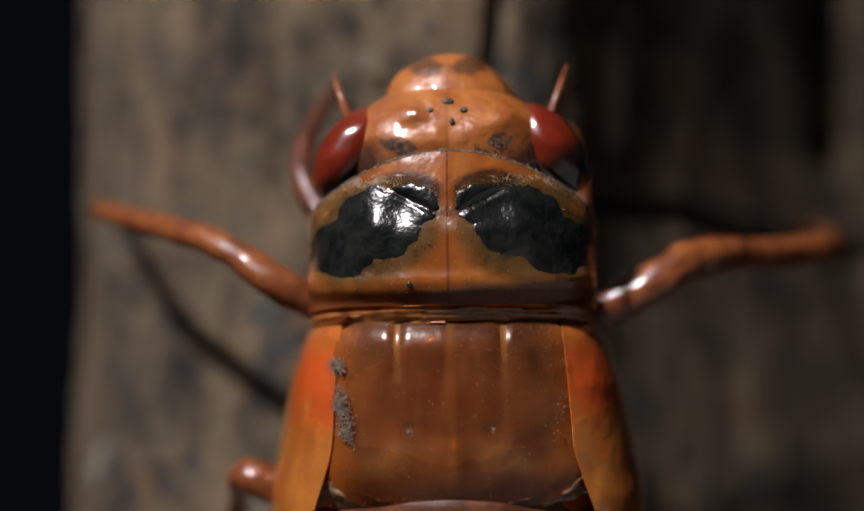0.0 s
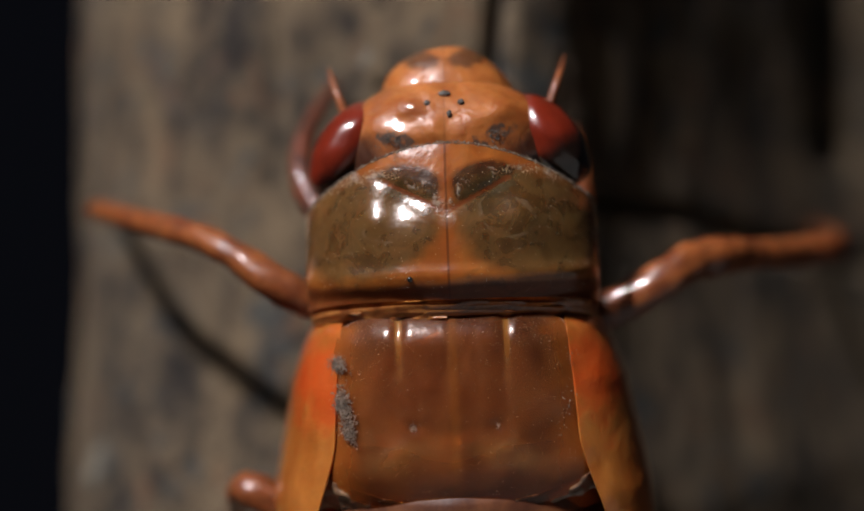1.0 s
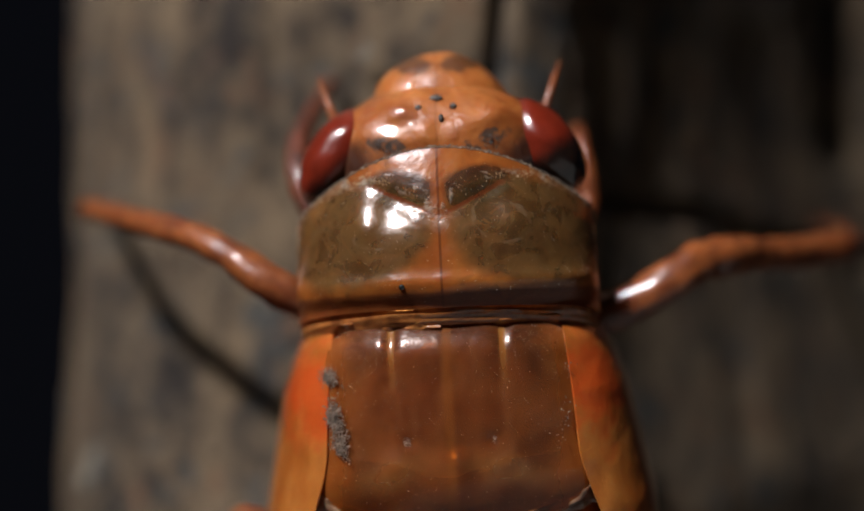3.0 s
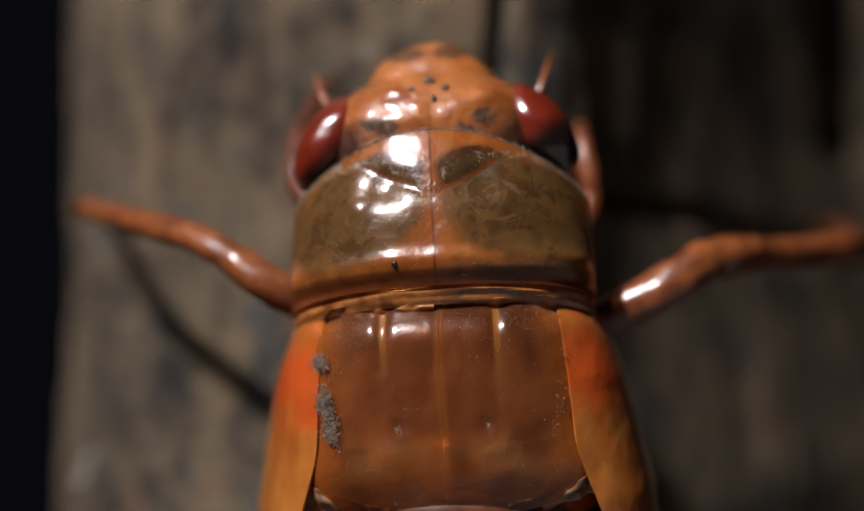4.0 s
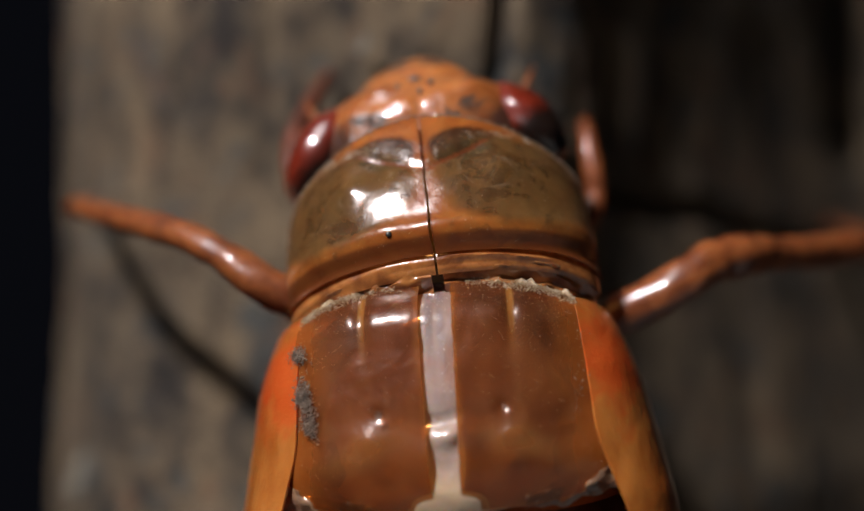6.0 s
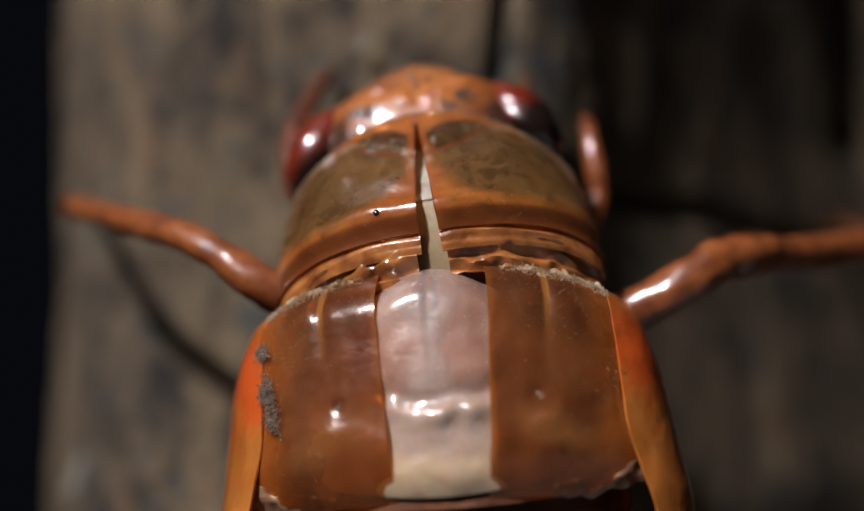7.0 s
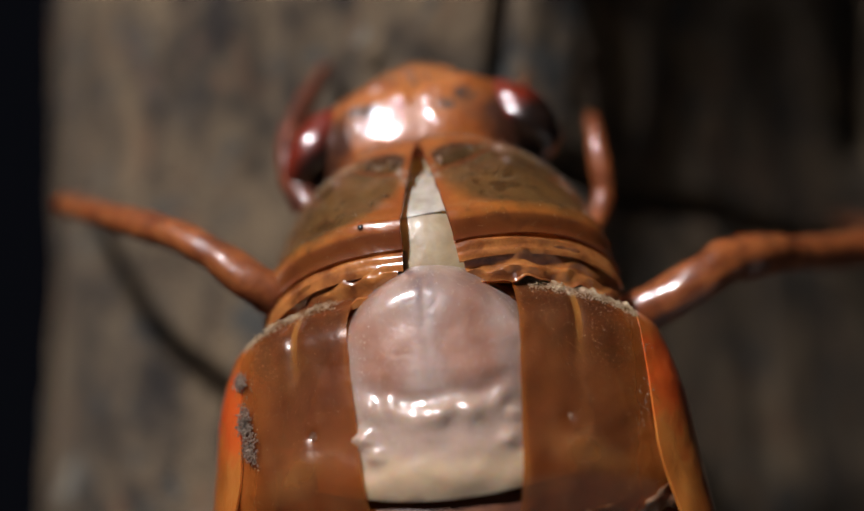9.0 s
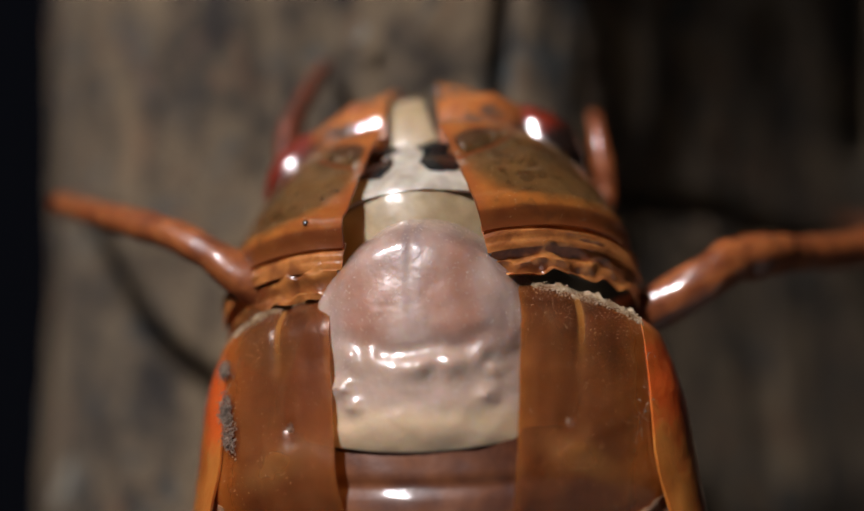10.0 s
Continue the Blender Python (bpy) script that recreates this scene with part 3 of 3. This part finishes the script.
        part("dirt_clump", mesh_of("dirt_clump", *crumbs(brow, 160 if s < 0 else 90, 0.022, rng), SOOT), head)["kind"] = "stuff"
        part("antenna", mesh_of("antenna", *tube([(s * 3.3, 6.1, -3.2), (s * 3.6, 6.9, -3.3), (s * 3.95, 7.9, -3.9)], [0.16, 0.12, 0.04]), LEGSKIN), head)

    head = made["head", 1]
    part("ocellus", mesh_of("ocellus", *ball((0.16, 5.72, -0.82), (0.08, 0.12, 0.09), 12, 8), SOOT), head)
    part("ocellus", mesh_of("ocellus", *ball((0.02, 6.4, -1.2), (0.2, 0.11, 0.09), 12, 8), SOOT), head)

    # the body below the plates
    made["flank"] = part("thorax_side", mesh_of("thorax_side", *ball((0, -3.6, -5.0), (5.2, 4.6, 3.3), 40, 22, lumps=0.03), ABDOMEN), insect)
    made["joint"] = part("joint_membrane", mesh_of("joint_membrane", *ball((0, 0.05, -3.6), (4.2, 1.0, 2.45), 48, 20, lumps=0.07), DARKRED), insect,
                         "wrinkled amber membrane between the plates")
    made["abdomen"] = part("abdomen", mesh_of("abdomen", *ball((0, -9.5, -5.2), (4.3, 8.0, 3.3), 32, 24), ABDOMEN), insect, "dark maroon ringed abdomen")
    for i in range(6):
        def tergite(a, q):
            u = (5.3 - 0.12 * i * i) * math.sin(radians(86) * (2 * a - 1))
            v = -4.4 - 1.65 * i - 2.2 * q + 0.35 * (2 * a - 1) ** 2
            w = -0.55 - 0.08 * i * i - 4.2 * (1 - math.cos(radians(86) * (2 * a - 1)))
            w += 0.30 * q - 0.10 * math.exp(-((q - 0.62) / 0.07) ** 2) + 0.06 * wob(u, v, 0.8, i)
            return u, v, w

        part("tergite", mesh_of("tergite", *sheet(tergite, 50, 18, 0.06), ABDOMEN), made["abdomen"])
    return made


def legs(insect):
    """The limbs that hold on to the bark; they stay where they grip."""
    def limb(name, points, radii, label="", skin=LEGSKIN):
        return part(name, mesh_of(name, *tube(points, radii), skin), insect, label)

    # places here are across, up, towards the camera from the middle of the view
    limb("middle_leg", [(-1.61, -2.41, -5.00), (-4.18, -1.47, -4.00), (-5.45, -0.76, -3.80), (-6.64, 0.04, -4.20), (-8.41, 0.72, -5.40), (-10.65, 1.23, -7.60), (-13.23, 1.78, -11.00), (-14.14, 1.93, -13.50), (-15.21, 2.25, -19.60)],
         [0.55, 0.62, 0.6, 0.52, 0.5, 0.46, 0.4, 0.36, 0.3], "orange leg gripping the bark")
    limb("middle_leg", [(3.39, -2.81, -5.20), (6.18, -1.73, -4.60), (7.56, -0.91, -4.40), (8.69, -0.27, -4.80), (9.86, -0.06, -5.60), (11.38, 0.04, -6.80), (13.59, 0.13, -8.60), (15.80, 0.38, -10.60), (17.80, 0.85, -16.00), (20.91, 1.32, -26.00), (23.45, 1.68, -34.00)],
         [0.55, 0.66, 0.66, 0.68, 0.74, 0.58, 0.6, 0.62, 0.45, 0.4, 0.3], "orange leg gripping the bark")
    limb("front_leg", [(-2.58, 0.07, -5.20), (-4.15, 1.74, -6.40), (-4.69, 2.90, -7.00), (-4.80, 4.10, -8.00), (-4.50, 5.30, -9.40), (-4.05, 6.56, -11.00), (-3.97, 6.99, -12.30)],
         [0.45, 0.5, 0.46, 0.4, 0.34, 0.26, 0.18], "dark reddish front leg beside the head", DARKLEG)
    limb("front_leg", [(3.31, -0.11, -6.00), (4.82, 0.64, -7.00), (5.51, 1.80, -7.60), (5.43, 3.16, -7.80), (5.32, 4.28, -8.40), (5.46, 4.87, -10.00)],
         [0.36, 0.38, 0.35, 0.34, 0.28, 0.18], "orange front leg beside the head", FRONTLEG)
    return limb("hind_leg", [(-4.0, -9.1, -5.5), (-5.9, -7.9, -5.2), (-6.6, -7.8, -5.6), (-7.4, -9.6, -8.5), (-9.0, -13.6, -12.5)],
         [0.5, 0.62, 0.55, 0.4, 0.2], "orange knee of a hind leg")


# ---- the pale insect that comes out ----
def inner_thorax_at(a, q):
    u = 4.1 * (2 * a - 1)
    k = abs(u) / 4.1
    front, rear = 0.35 - 3.5 * k * k, -6.4 + 0.8 * k * k
    v = front + (rear - front) * q
    w = -4.3 * (1 - math.sqrt(max(0.0, 1 - (u / 4.4) ** 2))) - 0.44
    w -= 1.35 * max(0.0, (v - front + 1.6) / 1.3) ** 2 + 0.5 * max(0.0, (-5.7 - v) / 0.9) ** 2
    # soft folds in front of the raised cream hind part
    ridge = -4.35 + 0.12 * u * u + 0.15 * wob(u, 0, 0.9) + 0.10 * wob(u, 2, 0.3)
    w -= 0.12 * max(0.0, min(1.0, (-3.2 - v) / 0.8))
    w += (0.15 + 0.13 * wob(u, 1, 0.4, 5)) * math.exp(-((v - ridge) / 0.28) ** 2) * math.exp(-(u / 2.4) ** 4)
    w -= 0.08 * math.exp(-((v - ridge - 0.5) / 0.24) ** 2) * math.exp(-(u / 1.9) ** 4)
    for bu, bv, tall, wide in ((-1.95, -4.75, 0.24, 0.3), (-1.6, -5.2, 0.14, 0.26), (2.0, -4.4, 0.14, 0.2), (1.85, -5.05, 0.14, 0.24)):
        w += tall * math.exp(-((u - bu) / wide) ** 2 - ((v - bv) / (0.8 * wide)) ** 2) * (1 + 0.5 * wob(u, v, 0.15, 4))
    w += 0.04 * wob(u, v, 0.5, 3) * max(0.0, min(1.0, (-3.4 - v) / 0.5))
    w -= 0.03 * math.exp(-(u / 0.14) ** 2) * (1 if v > -3.6 else 0.3)
    w -= 0.14 * max(0.0, (-3.6 - v) / 2.2)
    w += 0.05 * wob(u, v, 0.7, 9)
    return u, v, w


def front_height(u, v):
    phi = math.asin(min(1, abs(u) / 4.2))
    w = -0.05 - 3.1 * (1 - math.cos(phi)) - 1.45 * max(0.0, (v - 1.25) / 3.35) ** 2.0 + min(0.0, hollows(u, v)) - 0.02 * u * u
    return w + 0.03 * math.exp(-((v - 1.4) / 0.16) ** 2) + 0.05 * wob(u, v, 0.5, 2)


def inner_front_at(a, q):
    u = 3.3 * (2 * a - 1)
    k = abs(u) / 3.6
    v = 1.25 + (4.5 - 1.4 * k * k - 1.25) * (1 - q)
    return u, v, front_height(u, v)


def inner_collar_at(a, q):
    u = 3.6 * (2 * a - 1) * (1 - 0.52 * q)
    phi = math.asin(min(1, abs(u) / 4.3))
    v = 1.42 - 2.1 * q - 0.25 * (abs(u) / 3.8) ** 2
    w = -0.05 - 3.3 * (1 - math.cos(phi)) - 0.35 * q - 0.5 * q * q - (0.07 + 0.10 * q) * u * u + 0.03 * wob(u, v, 0.4, 1)
    return u, v, w


# across, along, half width, half length, lean (degrees)
PATCHES = ((1.12, 2.85, 0.64, 0.95, 12), (2.15, 2.6, 1.5, 1.5, 22), (3.35, 1.85, 1.3, 1.2, 18), (1.2, 3.1, 1.05, 0.85, 10))


def patch_at(s, oval, a, q):
    """A black oval that follows the front plate, just under the old skin."""
    g = math.tau * a
    r = q * (1 + 0.10 * math.sin(2 * g + 1) + 0.12 * wob(math.cos(g), math.sin(g), 0.5, s))
    r *= 1 + 0.10 * wob(math.cos(g) * 3, math.sin(g) * 3, 0.6, 4 + s)
    cu, cv, ru, rv, lean = oval
    x, y = ru * r * math.cos(g), rv * r * math.sin(g)
    c, d = math.cos(radians(lean)), math.sin(radians(lean))
    u, v = cu + x * c + y * d, cv - x * d + y * c
    u = max(0.12, min(4.5, u))
    if oval is PATCHES[0]:
        return s * u, v, front_height(u, v) + 0.07 - 0.05 * q ** 4
    k = math.asin(min(0.985, u / 4.75)) / radians(82)
    along = plate_front(radians(82) * k)
    qq = max(0.0, min(1.0, (along - v) / (along - 0.1 + 0.4 * k ** 3)))
    p = pronotum_at(s, k, qq)
    return p[0], p[1], p[2] + 0.05 - 0.16 * q ** 6


def patch_mesh(s, oval):
    verts, faces = [], []
    n, m = 56, 14
    for j in range(1, m + 1):
        for i in range(n):
            verts.append(patch_at(s, oval, i / n, j / m))
    verts.append(patch_at(s, oval, 0, 0))
    for j in range(m - 1):
        for i in range(n):
            a, b = j * n + i, j * n + (i + 1) % n
            faces.append((a, b, b + n, a + n))
    for i in range(n):
        faces.append((i, (i + 1) % n, n * m))
    # a second skin below gives it depth
    k = len(verts)
    low = [(u * 0.98, v, w - 0.08) for u, v, w in verts]
    faces += [tuple(x + k for x in reversed(f)) for f in faces]
    base = (m - 1) * n
    for i in range(n):
        a, b = base + i, base + (i + 1) % n
        faces.append((b, a, a + k, b + k))
    return verts + low, faces


def new_insect():
    insect = new("emerging_cicada")
    tagged(insect, "pale soft cicada coming out of its split skin", "cicada")
    rng = random.Random(9)
    made = {"insect": insect}
    thorax = part("thorax", mesh_of("thorax", *sheet(inner_thorax_at, 90, 100, 0.12), PALE), insect, "pale lilac thorax with cream folds")
    made["thorax"] = thorax

    def on_thorax():
        return inner_thorax_at(rng.uniform(0.15, 0.85), rng.uniform(0, 0.8))

    part("dust", mesh_of("dust", *crumbs(on_thorax, 1000, 0.014, rng), DUST), thorax)["kind"] = "stuff"

    def band(a, q):
        u = 2.7 * (2 * a - 1)
        v = -6.9 - 0.6 * q - 0.2 * (u / 2.7) ** 2 + 0.08 * wob(u, 0, 0.6)
        return u, v, -0.62 - 0.09 * u * u + 0.16 * math.sin(math.pi * q) + 0.05 * wob(u, v, 0.3)

    made["band"] = part("abdomen_band", mesh_of("abdomen_band", *sheet(band, 40, 10, 0.05), CREAM), insect, "cream ring of the new abdomen")
    front = part("front_plate", mesh_of("front_plate", *sheet(inner_front_at, 50, 30, 0.12), GREYWHITE), insect, "greyish white front plate")
    made["front"] = front
    part("collar", mesh_of("collar", *sheet(inner_collar_at, 50, 14, 0.1), CREAM), front, "cream collar band")

    def vertex(a, q):
        u = (2 * a - 1) * (1.3 - 0.75 * q) - 0.25
        v = 3.0 + 3.5 * q
        crown = -2.75 + 1.95 * math.sqrt(max(0.0, 1 - ((v - 4.75) / 2.4) ** 2))
        snout = -3.35 + 1.75 * math.sqrt(max(0.0, 1 - ((v - 5.85) / 2.4) ** 2))
        return u, v, max(crown, snout) - 0.16 - 0.2 * u * u

    part("vertex", mesh_of("vertex", *sheet(vertex, 18, 24, 0.1), CREAM), front, "cream crown of the new head")
    for s in (-1, 1):
        for i, oval in enumerate(PATCHES):
            made["patch", s, i] = part("black_patch", mesh_of("black_patch", *patch_mesh(s, oval), BLACK), front, "glossy black patch")
    return made


# ---- how things move ----
# seconds; across, away from the camera, up (mm); lean in degrees
BODY = [(0, 0.51, 0.00, -1.59, -1.0), (0.5, 0.57, 0.02, -1.76, -1.8), (1, 0.53, 0.04, -1.42, -2.3), (1.5, 0.36, 0.05, -1.63, -2.2),
        (2, 0.47, 0.07, -1.67, -2.3), (2.5, 0.48, 0.09, -1.21, -2.6), (2.7, 0.41, 0.10, -1.65, -2.7), (3.8, 0.12, 0.14, -1.65, -3.4),
        (4, 0.07, 0.14, -1.16, -3), (4.5, 0.14, 0.16, -1.85, -3.8), (5, 0.05, 0.18, -1.32, -4), (5.5, -0.16, 0.20, -0.48, -4.8),
        (5.7, -0.14, 0.20, -0.51, -4.8), (6.8, -0.15, 0.25, -0.35, -5), (7, -0.30, 0.25, -0.08, -5), (7.5, -0.28, 0.27, -0.52, -5.4),
        (8, -0.35, 0.29, -0.32, -5.4), (8.5, -0.5, 0.31, -0.11, -5.2), (9, -0.36, 0.32, -0.59, -5.8), (9.5, -0.42, 0.34, -0.17, -4.5),
        (9.7, -0.5, 0.35, -0.41, -4), (10, -0.55, 0.36, -0.44, -3)]
# seconds; how far the back plates are rolled open, the front plates splayed and rolled, the front bowed, the head bowed (degrees),
# how far the pale thorax has risen (mm up, mm out), the pale front (mm up, mm out), the head's halves apart (degrees)
OPEN = [(0, 0, 0, 0, 0, 0, 0, 0.15, 0, 0.0, 0), (2.7, 0, 0, 0, 2, 0, 0, 0.15, 0, -0.1, 0), (3.8, 0, 0, 0, 9, 3, 0, 0.2, 0, -0.1, 0),
        (4.5, 0.3, 0, 0, 13, 3, 0, 0.3, 0, -0.1, 0), (5, 1.0, 0, 0, 16, 3, 0, 0.29, 0, -0.1, 0), (5.5, 4.8, 0, 0, 22, 3, 0, 0.29, 0, -0.1, 0),
        (5.7, 5.2, 0, 0, 23, 4, 0, 0.29, 0, -0.1, 0), (6.8, 11.5, 1.6, 0, 32, 8, 0, 0.29, 0, -0.1, 0), (7, 18.5, 3.2, 0, 35, 10, 0.25, 0.38, 0, 0.0, 0),
        (7.5, 19.5, 5, 0, 39, 14, 0.35, 0.45, 0, 0.05, 0), (8, 23, 6.0, 0, 40, 20, 0.6, 0.48, 0, 0.08, 0), (8.5, 25, 7.5, 0, 43, 20, 0.8, 0.52, 0, 0.08, 0),
        (9, 28, 8.5, 0, 42, 28, 0.85, 0.55, 0, 0.08, 0), (9.5, 29, 9.5, 0, 42, 27, 0.95, 0.58, 0.1, 0.05, 0), (9.7, 29.5, 11.5, 1, 41, 20, 1.25, 0.5, 0.3, -0.05, 1.0),
        (10, 31, 13, 3, 38, 3, 2.0, 0.45, 0.8, -0.05, 6)]
# seconds; roll of the whole body about its long axis (degrees)
ROLL = [(0, -3), (2.7, -3.5), (4.5, -4), (7.5, -5), (9, -6), (10, -8)]


def shift(u, v, w):
    return Matrix.Translation((u * MM, -w * MM, v * MM))


def about(u, v, w, rx=0, ry=0, rz=0):
    """A turn about the place u, v, w."""
    return shift(u, v, w) @ pose(0, 0, 0, rx, ry, rz) @ shift(-u, -v, -w)


def motions(skin, inner):
    rows = {}

    def add(key, t, m):
        rows.setdefault(key, []).append((t, m))

    for t, x, y, z, lean in BODY:
        back, splay, roll, bow, nod, up, out, fup, fout, gape = lerp_table(OPEN, t)
        base = pose(x * MM, y * MM, z * MM, 0, lean, 0) @ pose(0, 0, 0, 0, 0, lerp_table(ROLL, t)[0])
        yaw = 3.5 * min(1.0, back / 22)
        rise = min(1.0, max(0.0, (t - 3.0) / 4.0))
        rise *= rise * (3 - 2 * rise)
        # the split of the front plates ends short of their front rim until the head gives way
        late = max(0.0, min(1.0, (t - 9.6) / 0.4))
        apart = 3.7 + 0.9 * max(0.0, min(1.0, (t - 9.5) / 0.3))
        humped = base @ shift(0, 0, 0.8 * rise) @ about(0, -3, 0, -17 * rise)
        bowed = base @ shift(0, -0.05 * rise, -0.6 * rise) @ about(0, 0, -1.2, -bow) @ about(0, 1.5, 0, 0, -4.5 * rise)
        for s in (-1, 1):
            add(("meso", s), t, humped @ shift(s * 0.048 * back, 0, -0.010 * back - 0.014 * max(0.0, back - 22)) @ about(s * 2, -3, -2.0, 0, s * yaw) @ about(0, 0, -4.0, 0, 0, (0.48 if s > 0 else -0.38) * back))
            drift = (-0.75 if s < 0 else 0.1) * late
            add(("pro", s), t, bowed @ shift(drift, 0, -0.008 * splay) @ about(0, apart, -1.2, 0, -s * splay) @ about(0, 2, -3.6, 0, 0, s * (roll + 0.35 * splay)))
            add(("head", s), t, bowed @ shift(0.95 * drift, 0.45 * late, 0) @ shift(0, 0.055 * nod, 0.02 * nod) @ about(0, 4.3, -2.0, 0.4 * nod) @ about(0, 4, -4.5, 0, 0, s * gape))
        add("joint", t, humped @ about(0, 0, -1.2, -0.4 * bow))
        rear = base @ shift(0, 0.2 * up, 0.75 * rise) @ about(0, -3, 0, -8 * rise)
        add("abdomen", t, rear)
        add("flank", t, humped)
        add("thorax", t, humped @ shift(-0.15 * late, up, out - 0.02))
        add("band", t, rear @ shift(0, 0.1 * up, 0.9 * out - 0.35))
        add("front", t, bowed @ shift(-0.45 * late, fup, fout))
    for key, r in rows.items():
        walk((inner if key in ("thorax", "front", "band") else skin)[key], r)
    # the torn rim comes out from under the front plate
    for s in (-1, 1):
        for key in ("torn", "rim"):
            walk(skin[key, s], [(0, shift(0, -0.25, -0.35)), (3.6, shift(0, -0.25, -0.35)), (5.6, shift(0, 0, 0)), (10, shift(0, 0, 0))])
    walk(skin["hind_leg"], [(0, shift(0, 0, 0)), (2.5, shift(0.1, -1.0, 0)), (5, shift(0.2, -2.4, 0)), (10, shift(0.3, -4.0, 0))])
    # the black patches let go of the old skin one after another and sink
    for s, i, start, end in ((-1, 1, 0.05, 0.4), (-1, 2, 0.2, 1.0), (1, 1, 0.2, 1.15), (1, 2, 0.4, 1.5),
                             (-1, 3, 0.05, 0.35), (1, 3, 0.3, 1.5)):
        deep = -0.7
        walk(inner["patch", s, i], [(0, shift(0, 0, 0.0)), (start, shift(0, 0, 0.0)), (0.5 * (start + end), shift(0, 0, -0.045)),
                                    (end, shift(0, 0, -0.12)), (end + 0.8, shift(0, 0, deep)), (10.0, shift(0, 0, deep))])


def lichen(x, y, z, r, seed):
    """A small pale crust on the bark."""
    rng = random.Random(seed)
    blobs = [ball((rng.gauss(0, 0.55 * r), rng.gauss(0, 0.6 * r), 0), (r * rng.uniform(0.4, 0.8), r * rng.uniform(0.4, 0.8), 0.25 * r), 12, 8, lumps=0.2)
             for _ in range(5)]
    ob = new("lichen", mesh_of("lichen", *joined(*blobs), LICHEN))
    ob.location = (x * MM, y * MM, z * MM)
    tagged(ob, "small pale lichen crust stuck on the bark", "lichen", "lichens on the bark")


trunk()
for row in ((-2.7, 11.35, 7.8, 0.26, 1), (-15.2, 17.9, -9.6, 0.7, 3)):
    lichen(*row)
SKIN = old_skin()
# the lens stays focused on the back of the insect
cam.data.dof.focus_object = SKIN["pro", 1]
SKIN["hind_leg"] = legs(SKIN["insect"])
INNER = new_insect()
motions(SKIN, INNER)
